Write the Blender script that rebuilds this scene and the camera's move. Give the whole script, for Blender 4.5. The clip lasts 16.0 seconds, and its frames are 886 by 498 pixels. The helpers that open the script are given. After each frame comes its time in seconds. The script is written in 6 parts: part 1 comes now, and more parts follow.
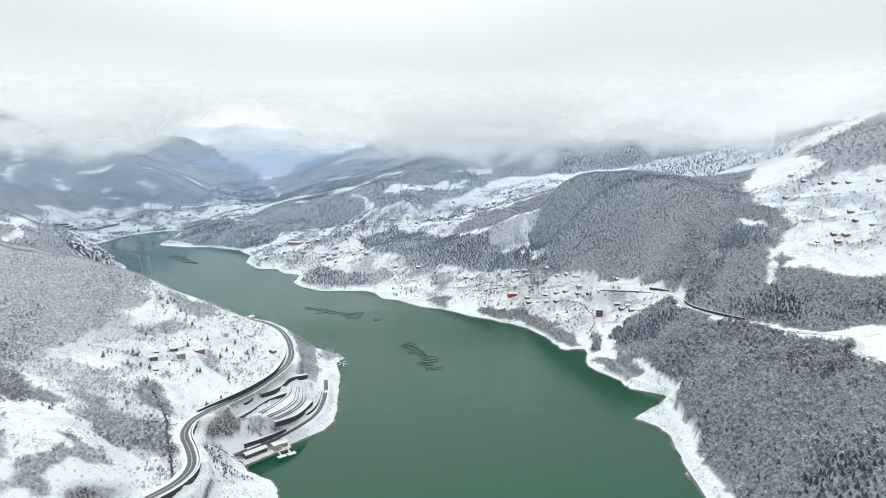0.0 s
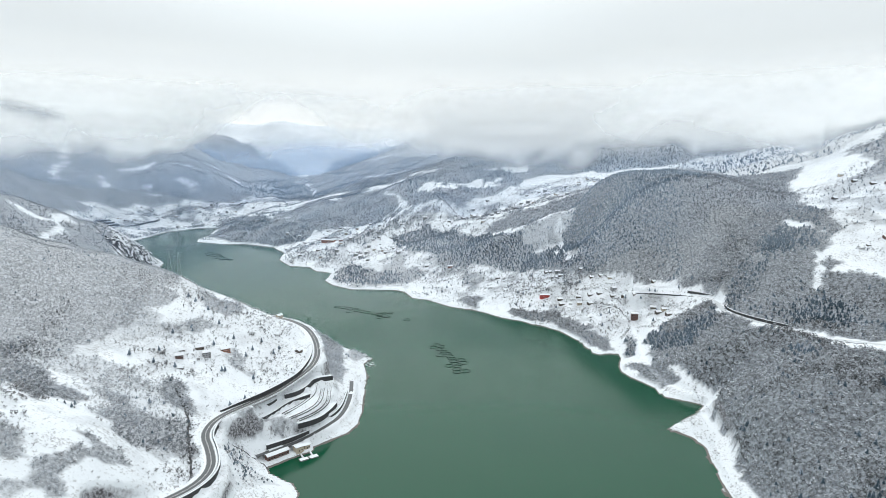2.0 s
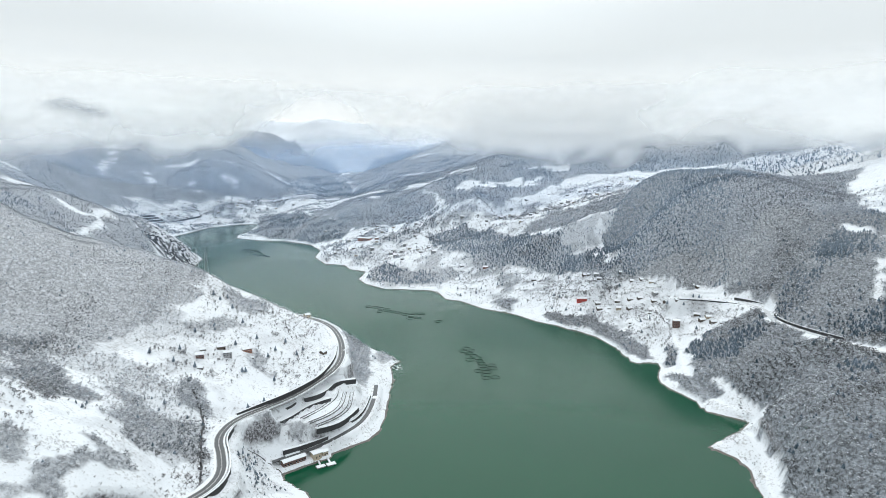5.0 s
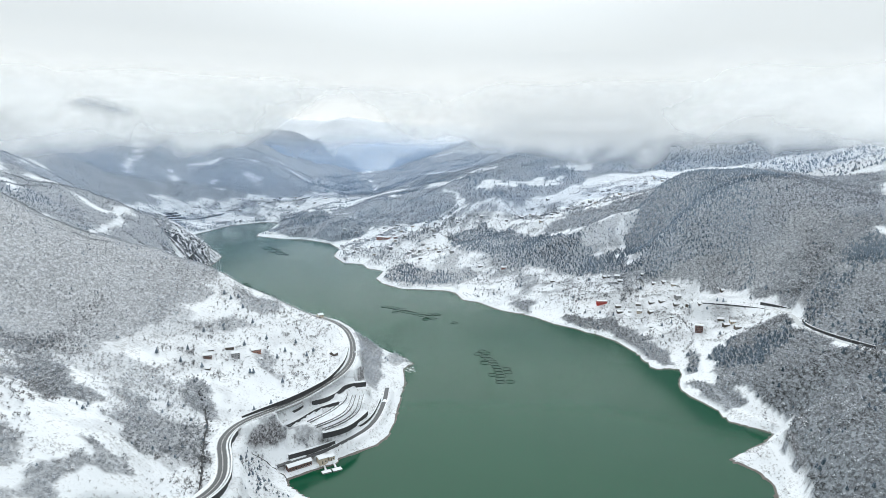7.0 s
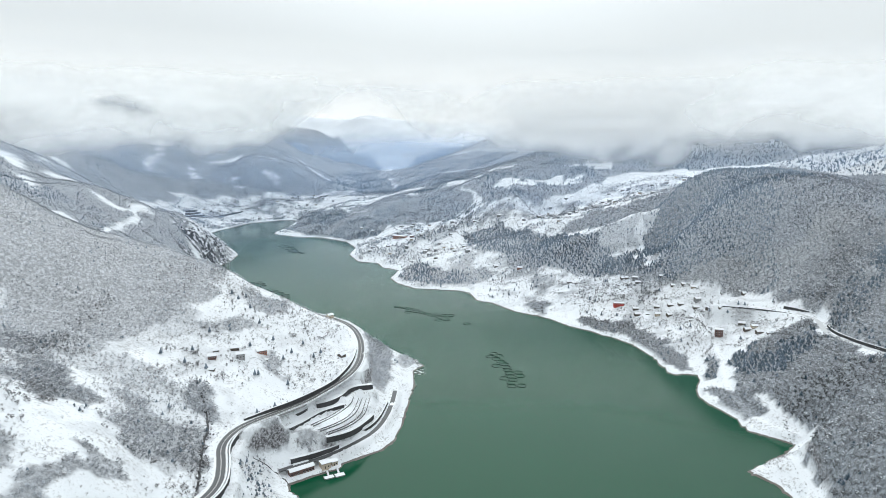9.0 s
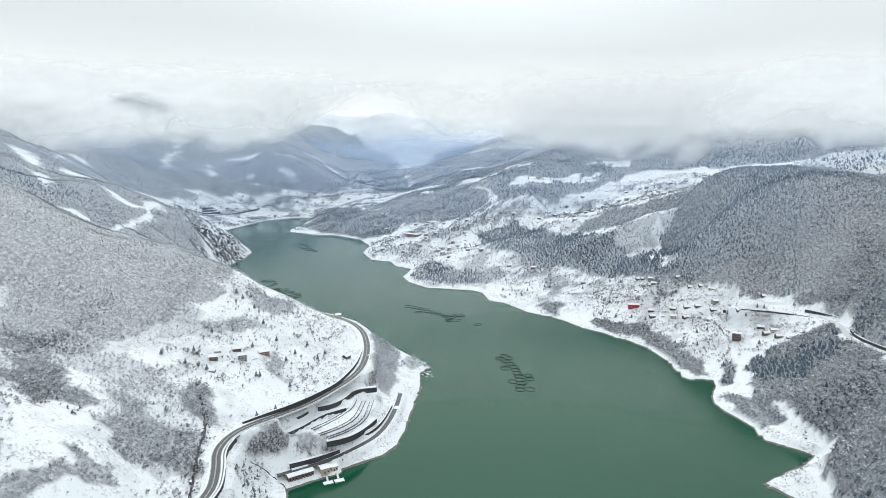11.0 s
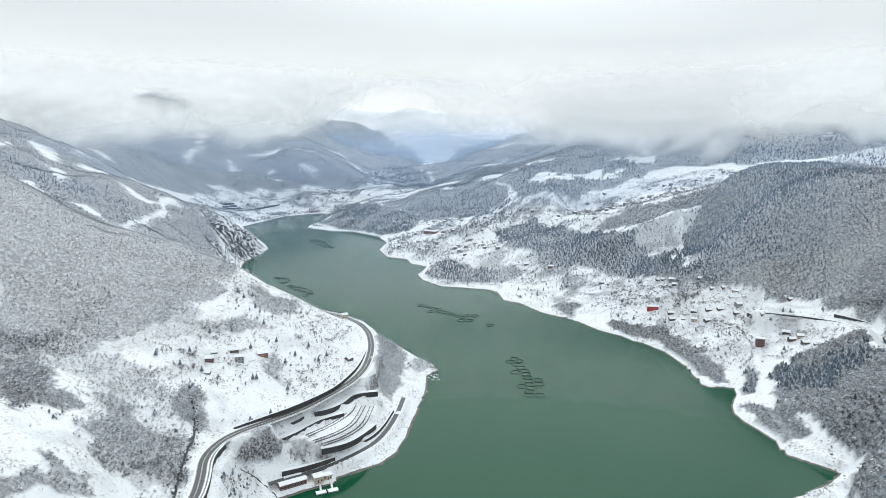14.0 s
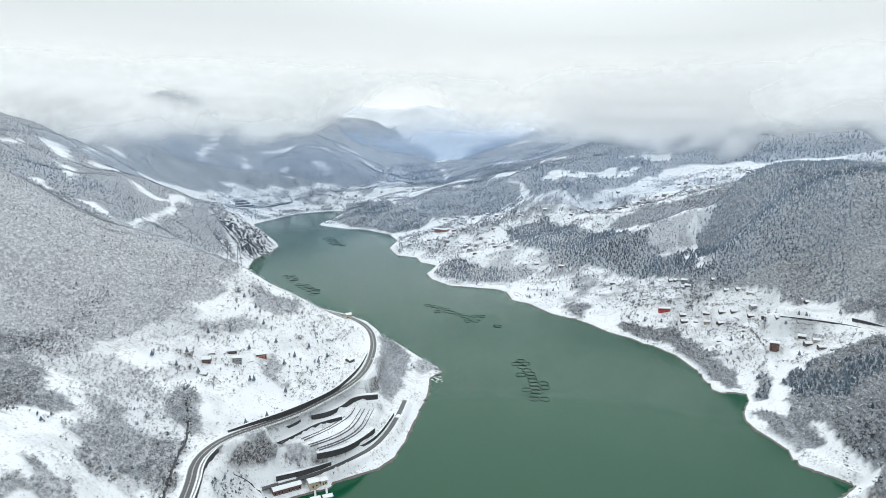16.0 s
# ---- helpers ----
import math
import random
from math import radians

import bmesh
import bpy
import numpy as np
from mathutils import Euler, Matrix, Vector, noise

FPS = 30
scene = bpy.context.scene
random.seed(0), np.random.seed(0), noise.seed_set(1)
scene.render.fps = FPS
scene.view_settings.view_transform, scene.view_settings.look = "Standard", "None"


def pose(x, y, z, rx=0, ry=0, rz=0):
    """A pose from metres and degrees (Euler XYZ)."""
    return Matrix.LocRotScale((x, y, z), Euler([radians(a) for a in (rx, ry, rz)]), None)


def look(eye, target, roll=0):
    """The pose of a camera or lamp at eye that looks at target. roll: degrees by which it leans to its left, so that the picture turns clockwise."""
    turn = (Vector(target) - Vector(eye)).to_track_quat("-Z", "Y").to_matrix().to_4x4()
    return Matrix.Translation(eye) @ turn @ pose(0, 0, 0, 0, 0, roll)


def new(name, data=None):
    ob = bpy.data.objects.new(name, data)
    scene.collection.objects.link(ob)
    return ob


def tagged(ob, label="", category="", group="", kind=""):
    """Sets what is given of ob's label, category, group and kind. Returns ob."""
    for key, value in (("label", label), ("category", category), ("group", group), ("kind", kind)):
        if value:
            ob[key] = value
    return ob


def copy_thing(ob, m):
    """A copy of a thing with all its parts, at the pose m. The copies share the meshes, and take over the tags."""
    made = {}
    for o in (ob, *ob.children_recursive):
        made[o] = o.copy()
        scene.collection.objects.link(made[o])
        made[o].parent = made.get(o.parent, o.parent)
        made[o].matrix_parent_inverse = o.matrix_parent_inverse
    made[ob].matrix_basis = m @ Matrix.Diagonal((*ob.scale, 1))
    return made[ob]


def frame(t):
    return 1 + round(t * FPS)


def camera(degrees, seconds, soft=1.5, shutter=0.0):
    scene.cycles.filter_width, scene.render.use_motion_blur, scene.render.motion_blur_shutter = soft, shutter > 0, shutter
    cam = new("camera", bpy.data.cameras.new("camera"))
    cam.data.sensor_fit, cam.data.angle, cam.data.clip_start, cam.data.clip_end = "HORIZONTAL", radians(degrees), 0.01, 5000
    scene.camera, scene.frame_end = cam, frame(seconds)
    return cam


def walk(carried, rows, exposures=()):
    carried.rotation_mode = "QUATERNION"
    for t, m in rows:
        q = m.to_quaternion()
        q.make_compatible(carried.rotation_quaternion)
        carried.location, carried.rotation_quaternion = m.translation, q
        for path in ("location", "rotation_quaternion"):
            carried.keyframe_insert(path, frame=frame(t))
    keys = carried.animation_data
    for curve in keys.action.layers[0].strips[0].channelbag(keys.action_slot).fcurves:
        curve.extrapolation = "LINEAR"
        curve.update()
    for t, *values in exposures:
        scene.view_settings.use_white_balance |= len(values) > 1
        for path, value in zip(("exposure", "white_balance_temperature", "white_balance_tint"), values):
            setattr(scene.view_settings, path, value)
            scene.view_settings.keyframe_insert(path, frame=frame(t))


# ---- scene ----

cam = camera(69.17, 16.0, soft=0.55)
PATH = [
    (0, (0.00, 0.00, 280.00), (-0.10, 987.55, 122.70), -0.18),
    (1, (4.71, 7.73, 280.56), (-25.52, 994.50, 121.30), -0.22),
    (2, (9.21, 17.04, 280.32), (-47.77, 1002.42, 119.79), -0.18),
    (3, (13.64, 27.03, 279.71), (-67.46, 1010.58, 118.30), -0.12),
    (4, (18.07, 37.12, 278.99), (-85.03, 1018.49, 116.88), -0.05),
    (5, (22.58, 46.96, 278.36), (-100.86, 1025.87, 115.55), 0.02),
    (6, (27.17, 56.44, 277.90), (-115.24, 1032.63, 114.26), 0.08),
    (7, (31.87, 65.59, 277.64), (-128.37, 1038.83, 112.94), 0.12),
    (8, (36.66, 74.55, 277.54), (-140.42, 1044.65, 111.53), 0.13),
    (9, (41.52, 83.52, 277.54), (-151.51, 1050.30, 109.95), 0.13),
    (10, (46.42, 92.70, 277.57), (-161.74, 1056.01, 108.14), 0.12),
    (11, (51.31, 102.24, 277.55), (-171.19, 1061.97, 106.07), 0.11),
    (12, (56.18, 112.18, 277.43), (-179.97, 1068.25, 103.76), 0.09),
    (13, (60.99, 122.44, 277.22), (-188.18, 1074.78, 101.29), 0.07),
    (14, (65.74, 132.70, 276.95), (-195.97, 1081.26, 98.81), 0.06),
    (15, (70.41, 142.41, 276.78), (-203.53, 1087.11, 96.56), 0.06),
    (16, (75.04, 150.70, 276.93), (-211.11, 1091.43, 94.88), 0.07),
]
walk(cam, [(t, look(eye, target, roll)) for t, eye, target, roll in PATH], [(0.0, -0.12, 6300, 8.0)])

# -- world, sun and exposure: a bright overcast winter noon --
scene.view_settings.exposure = -0.12
world = bpy.data.worlds.new("overcast")
scene.world = world
world.use_nodes = True
wn, wl = world.node_tree.nodes, world.node_tree.links
wn.clear()
w_out, w_bg = wn.new("ShaderNodeOutputWorld"), wn.new("ShaderNodeBackground")
w_sky = wn.new("ShaderNodeTexSky")
w_sky.sky_type, w_sky.sun_disc = "NISHITA", False
w_sky.sun_elevation, w_sky.sun_rotation = radians(48), radians(-10)
w_co = wn.new("ShaderNodeTexCoord")
w_map = wn.new("ShaderNodeMapping")
w_map.inputs["Scale"].default_value = (1.0, 1.0, 3.0)
w_n = wn.new("ShaderNodeTexNoise")
w_n.inputs["Scale"].default_value, w_n.inputs["Detail"].default_value, w_n.inputs["Roughness"].default_value = 1.5, 2.0, 0.4
w_sep = wn.new("ShaderNodeSeparateXYZ")
w_high = wn.new("ShaderNodeMath")
w_high.operation, w_high.inputs[1].default_value = "MULTIPLY_ADD", 0.16
w_ramp = wn.new("ShaderNodeValToRGB")
stops = w_ramp.color_ramp.elements
stops[0].position, stops[0].color = 0.06, (1.3, 1.29, 1.24, 1)
stops[1].position, stops[1].color = 1.0, (1.3, 1.36, 1.36, 1)
middle_stop = stops.new(0.24)
middle_stop.color = (0.87, 0.9, 0.89, 1)
w_dim = wn.new("ShaderNodeMix")
w_dim.data_type = "RGBA"
w_dim.inputs["Factor"].default_value = 0.93
w_str = wn.new("ShaderNodeVectorMath")
w_str.operation, w_str.inputs["Scale"].default_value = "SCALE", 0.1
wl.new(w_co.outputs["Generated"], w_map.inputs["Vector"])
wl.new(w_map.outputs["Vector"], w_n.inputs["Vector"])
wl.new(w_co.outputs["Generated"], w_sep.inputs["Vector"])
wl.new(w_n.outputs["Fac"], w_high.inputs[0])
wl.new(w_sep.outputs["Z"], w_high.inputs[2])
wl.new(w_high.outputs["Value"], w_ramp.inputs["Fac"])
wl.new(w_sky.outputs["Color"], w_str.inputs[0])
wl.new(w_str.outputs["Vector"], w_dim.inputs["A"])
wl.new(w_ramp.outputs["Color"], w_dim.inputs["B"])
# the cloud cover thins towards the low winter sun
w_toward = wn.new("ShaderNodeVectorMath")
w_toward.operation, w_toward.inputs[1].default_value = "DOT_PRODUCT", (-0.105, 0.661, 0.743)
w_glow = wn.new("ShaderNodeMapRange")
w_glow.interpolation_type = "SMOOTHSTEP"
w_glow.inputs["From Min"].default_value, w_glow.inputs["From Max"].default_value = 0.72, 1.0
w_glow.inputs["To Min"].default_value, w_glow.inputs["To Max"].default_value = 1.0, 1.8
w_bright = wn.new("ShaderNodeVectorMath")
w_bright.operation = "SCALE"
wl.new(w_co.outputs["Generated"], w_toward.inputs[0])
wl.new(w_toward.outputs["Value"], w_glow.inputs["Value"])
wl.new(w_dim.outputs["Result"], w_bright.inputs[0])
wl.new(w_glow.outputs["Result"], w_bright.inputs["Scale"])
wl.new(w_bright.outputs["Vector"], w_bg.inputs["Color"])
wl.new(w_bg.outputs["Background"], w_out.inputs["Surface"])
w_bg.inputs["Strength"].default_value = 1.04
sun = new("sun", bpy.data.lights.new("sun", "SUN"))
sun.data.energy, sun.data.angle, sun.data.color = 0.5, radians(20), (1.0, 0.97, 0.92)
sun.matrix_world = look((-116, 659, 743), (0, 0, 0))

# -- materials --
def node_mat(name):
    m = bpy.data.materials.new(name)
    m.use_nodes = True
    n, l = m.node_tree.nodes, m.node_tree.links
    return m, n, l, n["Principled BSDF"]


def noise_node(n, l, scale, detail=4.0, rough=0.55, stretch=(1, 1, 1), space="Object"):
    co, mp, t = n.new("ShaderNodeTexCoord"), n.new("ShaderNodeMapping"), n.new("ShaderNodeTexNoise")
    mp.inputs["Scale"].default_value = stretch
    t.inputs["Scale"].default_value, t.inputs["Detail"].default_value, t.inputs["Roughness"].default_value = scale, detail, rough
    l.new(co.outputs[space], mp.inputs["Vector"])
    l.new(mp.outputs["Vector"], t.inputs["Vector"])
    return t.outputs["Fac"]


def ramp_node(n, l, fac, *stops):
    r = n.new("ShaderNodeValToRGB")
    e = r.color_ramp.elements
    while len(e) < len(stops):
        e.new(0.5)
    for s, (p, c) in zip(e, stops):
        s.position, s.color = p, (*c, 1) if len(c) == 3 else c
    l.new(fac, r.inputs["Fac"])
    return r.outputs["Color"]


def mix_node(n, l, fac, a, b):
    m = n.new("ShaderNodeMix")
    m.data_type = "RGBA"
    for key, v in (("Factor", fac), ("A", a), ("B", b)):
        if hasattr(v, "is_output"):
            l.new(v, m.inputs[key])
        else:
            m.inputs[key].default_value = v if key == "Factor" else (*v, 1)
    return m.outputs["Result"]


def bump_node(n, l, height, strength, distance, bsdf):
    b = n.new("ShaderNodeBump")
    b.inputs["Strength"].default_value, b.inputs["Distance"].default_value = strength, distance
    l.new(height, b.inputs["Height"])
    l.new(b.outputs["Normal"], bsdf.inputs["Normal"])


def plain(name, a, b, scale=1.0, rough=0.8, metal=0.0, bump=0.0):
    """A surface that varies between two colours at two scales."""
    m, n, l, p = node_mat(name)
    f1, f2 = noise_node(n, l, scale), noise_node(n, l, scale * 9)
    c = mix_node(n, l, f1, a, b)
    c = mix_node(n, l, ramp_node(n, l, f2, (0.35, (0, 0, 0)), (0.75, (0.35, 0.35, 0.35))), c, tuple(v * 0.7 for v in a))
    l.new(c, p.inputs["Base Color"])
    p.inputs["Roughness"].default_value, p.inputs["Metallic"].default_value = rough, metal
    if bump:
        bump_node(n, l, f2, bump, 0.1, p)
    return m


# snow over ground: white, with scrub in the woods, bare earth on steep banks and dark rock
def attr_node(n, key):
    a = n.new("ShaderNodeAttribute")
    a.attribute_name = key
    return a.outputs["Fac"]


def math_node(n, l, op, a, b):
    m = n.new("ShaderNodeMath")
    m.operation = op
    for k, v in ((0, a), (1, b)):
        if hasattr(v, "is_output"):
            l.new(v, m.inputs[k])
        else:
            m.inputs[k].default_value = v
    return m.outputs["Value"]


SNOW, n_, l_, p_ = node_mat("snow")
g_, sep_ = n_.new("ShaderNodeNewGeometry"), n_.new("ShaderNodeSeparateXYZ")
l_.new(g_.outputs["Normal"], sep_.inputs["Vector"])
patch_ = noise_node(n_, l_, 0.05, 8.0, 0.65)
grain_ = noise_node(n_, l_, 0.45, 6.0, 0.7)
fine_ = noise_node(n_, l_, 1.6, 4.0, 0.7)
steep_ = math_node(n_, l_, "SUBTRACT", sep_.outputs["Z"], math_node(n_, l_, "MULTIPLY", patch_, 0.4))
bare_ = ramp_node(n_, l_, steep_, (0.1, (1, 1, 1)), (0.26, (0, 0, 0)))
white_ = mix_node(n_, l_, patch_, (0.73, 0.76, 0.8), (0.83, 0.845, 0.87))
speck_ = ramp_node(n_, l_, math_node(n_, l_, "ADD", math_node(n_, l_, "MULTIPLY", grain_, 0.7), math_node(n_, l_, "MULTIPLY", patch_, 0.4)), (0.58, (0, 0, 0)), (0.66, (0.8, 0.8, 0.8)))
white_ = mix_node(n_, l_, speck_, white_, (0.36, 0.355, 0.36))
tuft_ = ramp_node(n_, l_, noise_node(n_, l_, 0.3, 5.0, 0.75), (0.42, (0, 0, 0)), (0.62, (1, 1, 1)))
frost_ = attr_node(n_, "frost")
# unrimed undergrowth leans blue, with some of the far hill's haze in its colour
scrub_ = mix_node(n_, l_, frost_, mix_node(n_, l_, tuft_, (0.085, 0.095, 0.11), (0.3, 0.33, 0.37)), mix_node(n_, l_, tuft_, (0.3, 0.305, 0.32), (0.62, 0.635, 0.67)))
cover_ = math_node(n_, l_, "MULTIPLY", attr_node(n_, "woods"), ramp_node(n_, l_, grain_, (0.3, (0.8, 0.8, 0.8)), (0.6, (1, 1, 1))))
land_ = mix_node(n_, l_, cover_, white_, scrub_)
earth_ = mix_node(n_, l_, ramp_node(n_, l_, grain_, (0.42, (0, 0, 0)), (0.62, (1, 1, 1))), (0.075, 0.07, 0.075), (0.5, 0.5, 0.53))
land_ = mix_node(n_, l_, bare_, land_, earth_)
stone_ = mix_node(n_, l_, ramp_node(n_, l_, noise_node(n_, l_, 0.11, 6.0, 0.65), (0.5, (0, 0, 0)), (0.55, (1, 1, 1))), (0.014, 0.017, 0.026), (0.7, 0.71, 0.75))
land_ = mix_node(n_, l_, attr_node(n_, "rock"), land_, stone_)
pos_ = n_.new("ShaderNodeSeparateXYZ")
l_.new(g_.outputs["Position"], pos_.inputs["Vector"])
washed_ = ramp_node(n_, l_, math_node(n_, l_, "SUBTRACT", pos_.outputs["Z"], math_node(n_, l_, "MULTIPLY", patch_, 1.5)), (0.0, (1, 1, 1)), (0.22, (0, 0, 0)))
rim_ = mix_node(n_, l_, grain_, (0.05, 0.045, 0.04), (0.2, 0.18, 0.16))
l_.new(mix_node(n_, l_, washed_, land_, rim_), p_.inputs["Base Color"])
p_.inputs["Roughness"].default_value = 0.75
bump_node(n_, l_, grain_, 0.6, 0.9, p_)

# deep green lake
WATER, n_, l_, p_ = node_mat("lake_water")
w_big = noise_node(n_, l_, 0.004, 3.0, 0.5)
l_.new(mix_node(n_, l_, w_big, (0.003, 0.056, 0.025), (0.005, 0.069, 0.033)), p_.inputs["Base Color"])
p_.inputs["Roughness"].default_value, p_.inputs["IOR"].default_value, p_.inputs["Specular IOR Level"].default_value = 0.12, 1.33, 0.36
bump_node(n_, l_, noise_node(n_, l_, 0.35, 4.0, 0.6), 0.12, 0.3, p_)


def soft_sheet(name, colour, texture, spread, depth=5.0):
    """Cloud and haze sheets: let light through where they are thin; they scatter, and give off none."""
    m = bpy.data.materials.new(name)
    m.use_nodes = True
    n, l = m.node_tree.nodes, m.node_tree.links
    n.clear()
    out, mix, clear = n.new("ShaderNodeOutputMaterial"), n.new("ShaderNodeMixShader"), n.new("ShaderNodeBsdfTransparent")
    d, t, both = n.new("ShaderNodeBsdfDiffuse"), n.new("ShaderNodeBsdfTranslucent"), n.new("ShaderNodeMixShader")
    d.inputs["Color"].default_value = t.inputs["Color"].default_value = (*colour, 1)
    both.inputs[0].default_value = 0.5
    l.new(d.outputs[0], both.inputs[1])
    l.new(t.outputs[0], both.inputs[2])
    cover = attr_node(n, "cover")
    wisps = noise_node(n, l, texture, depth, 0.55)
    ragged = math_node(n, l, "MULTIPLY", math_node(n, l, "SUBTRACT", wisps, 0.5), spread)
    room = math_node(n, l, "MULTIPLY", math_node(n, l, "MULTIPLY", cover, math_node(n, l, "SUBTRACT", 1.0, cover)), 4.0)
    total = n.new("ShaderNodeClamp")
    l.new(math_node(n, l, "ADD", cover, math_node(n, l, "MULTIPLY", ragged, room)), total.inputs["Value"])
    l.new(total.outputs[0], mix.inputs[0])
    l.new(clear.outputs[0], mix.inputs[1])
    l.new(both.outputs[0], mix.inputs[2])
    l.new(mix.outputs[0], out.inputs["Surface"])
    return m


CLOUD = soft_sheet("cloud", (0.995, 0.995, 0.99), 0.009, 0.6)
# blue of the veils that imitate distance haze
HAZE_VEIL = soft_sheet("haze_veil", (0.42, 0.58, 0.84), 0.004, 0.1)


def tree_mat(name, dark, pale, snowy, share, rough=0.9, rimed=()):
    m, n, l, p = node_mat(name)
    tint, frost = attr_node(n, "tint"), noise_node(n, l, 0.55, 3.0, 0.7)
    # lie: how much snow; in conifers its low values also paint shaded gaps
    lie = attr_node(n, "lie")
    wild = math_node(n, l, "FRACT", math_node(n, l, "MULTIPLY", tint, 7.31), 0.0)
    c = mix_node(n, l, tint, dark, pale)
    if rimed:
        c = mix_node(n, l, attr_node(n, "frost"), c, mix_node(n, l, tint, *rimed))
    c = mix_node(n, l, ramp_node(n, l, math_node(n, l, "ADD", math_node(n, l, "MULTIPLY", frost, 0.3), math_node(n, l, "ADD", math_node(n, l, "MULTIPLY", lie, 0.5), math_node(n, l, "MULTIPLY", wild, 0.25))), (share, (0, 0, 0)), (share + 0.22, (1, 1, 1))), c, snowy)
    l.new(c, p.inputs["Base Color"])
    p.inputs["Roughness"].default_value = rough
    return m


TWIGS = tree_mat("frosted_twigs", (0.08, 0.083, 0.086), (0.27, 0.277, 0.29), (0.6, 0.63, 0.68), 0.48, rimed=((0.31, 0.325, 0.35), (0.53, 0.555, 0.6)))
TWIGS_DARK = tree_mat("bare_twigs", (0.16, 0.155, 0.16), (0.38, 0.37, 0.38), (0.7, 0.71, 0.74), 0.44)
# needle tones lean blue, putting some distance haze into the colour
NEEDLES = tree_mat("snowy_needles", (0.04, 0.068, 0.092), (0.105, 0.148, 0.19), (0.38, 0.44, 0.53), 0.5, rimed=((0.16, 0.205, 0.25), (0.31, 0.365, 0.42)))


# built surfaces
ASPHALT = plain("wet_asphalt", (0.055, 0.058, 0.062), (0.10, 0.102, 0.108), 0.15, 0.55)
SLUSH = plain("road_slush", (0.5, 0.51, 0.52), (0.7, 0.72, 0.74), 0.4, 0.7)
CONCRETE = plain("dark_stained_concrete", (0.03, 0.031, 0.034), (0.085, 0.085, 0.09), 0.25, 0.85, bump=0.4)
KERB = plain("kerb_concrete", (0.1, 0.1, 0.105), (0.22, 0.22, 0.225), 0.4, 0.85, bump=0.3)
CAP = plain("snow_cap", (0.76, 0.785, 0.82), (0.84, 0.855, 0.875), 0.4, 0.75, bump=0.3)
MARKING = plain("road_paint", (0.5, 0.5, 0.48), (0.7, 0.7, 0.68), 0.6, 0.6)
RED_WALL = plain("red_render", (0.42, 0.055, 0.045), (0.55, 0.085, 0.065), 0.3, 0.8)
BROWN_WALL = plain("brown_brick_render", (0.12, 0.072, 0.064), (0.2, 0.12, 0.105), 0.3, 0.85)
ORANGE_WALL = plain("orange_render", (0.3, 0.14, 0.1), (0.4, 0.2, 0.15), 0.3, 0.8)
BEIGE_WALL = plain("beige_render", (0.5, 0.42, 0.32), (0.62, 0.54, 0.43), 0.3, 0.8)
GREY_WALL = plain("grey_concrete", (0.26, 0.26, 0.27), (0.4, 0.4, 0.4), 0.3, 0.85)
WOOD_WALL = plain("weathered_timber", (0.08, 0.065, 0.055), (0.17, 0.14, 0.12), 0.5, 0.85)
BLUE_ROOF = plain("blue_sheet_roof", (0.06, 0.22, 0.4), (0.1, 0.32, 0.5), 0.4, 0.5)
PANE = plain("window_glass", (0.02, 0.025, 0.03), (0.05, 0.06, 0.07), 0.8, 0.12)
BOARD = plain("dark_boards", (0.05, 0.045, 0.04), (0.1, 0.085, 0.075), 0.8, 0.8)
PIPE = plain("black_float_pipe", (0.012, 0.016, 0.016), (0.03, 0.035, 0.033), 0.5, 0.45)
NET = plain("dark_cage_net", (0.006, 0.026, 0.02), (0.012, 0.038, 0.028), 0.3, 0.95)
for floating in (PIPE, NET):
    floating.node_tree.nodes["Principled BSDF"].inputs["Specular IOR Level"].default_value = 0.08
STEEL = plain("galvanised_steel", (0.3, 0.31, 0.32), (0.42, 0.43, 0.44), 1.0, 0.45, 0.7)
ROCK = plain("dark_wet_rock", (0.03, 0.032, 0.04), (0.12, 0.12, 0.13), 0.35, 0.7, bump=0.8)
BROOK = plain("dark_brook_bed", (0.018, 0.02, 0.022), (0.06, 0.06, 0.062), 0.6, 0.4)
WHITE_PAINT = plain("white_car_paint", (0.6, 0.61, 0.62), (0.75, 0.75, 0.76), 0.8, 0.3)
RUBBER = plain("tyre_rubber", (0.015, 0.015, 0.015), (0.03, 0.03, 0.03), 2.0, 0.8)
BARK = plain("dark_bark", (0.06, 0.05, 0.045), (0.13, 0.11, 0.1), 1.0, 0.9)
CRAG, n_, l_, p_ = node_mat("snowy_crag")
g_, sep_ = n_.new("ShaderNodeNewGeometry"), n_.new("ShaderNodeSeparateXYZ")
l_.new(g_.outputs["Normal"], sep_.inputs["Vector"])
lying_ = math_node(n_, l_, "ADD", sep_.outputs["Z"], math_node(n_, l_, "MULTIPLY", noise_node(n_, l_, 0.25, 4.0, 0.7), 0.9))
l_.new(mix_node(n_, l_, ramp_node(n_, l_, math_node(n_, l_, "MULTIPLY", lying_, 0.5), (0.6, (0, 0, 0)), (0.63, (1, 1, 1))), (0.018, 0.021, 0.03), (0.75, 0.77, 0.8)), p_.inputs["Base Color"])
p_.inputs["Roughness"].default_value = 0.8

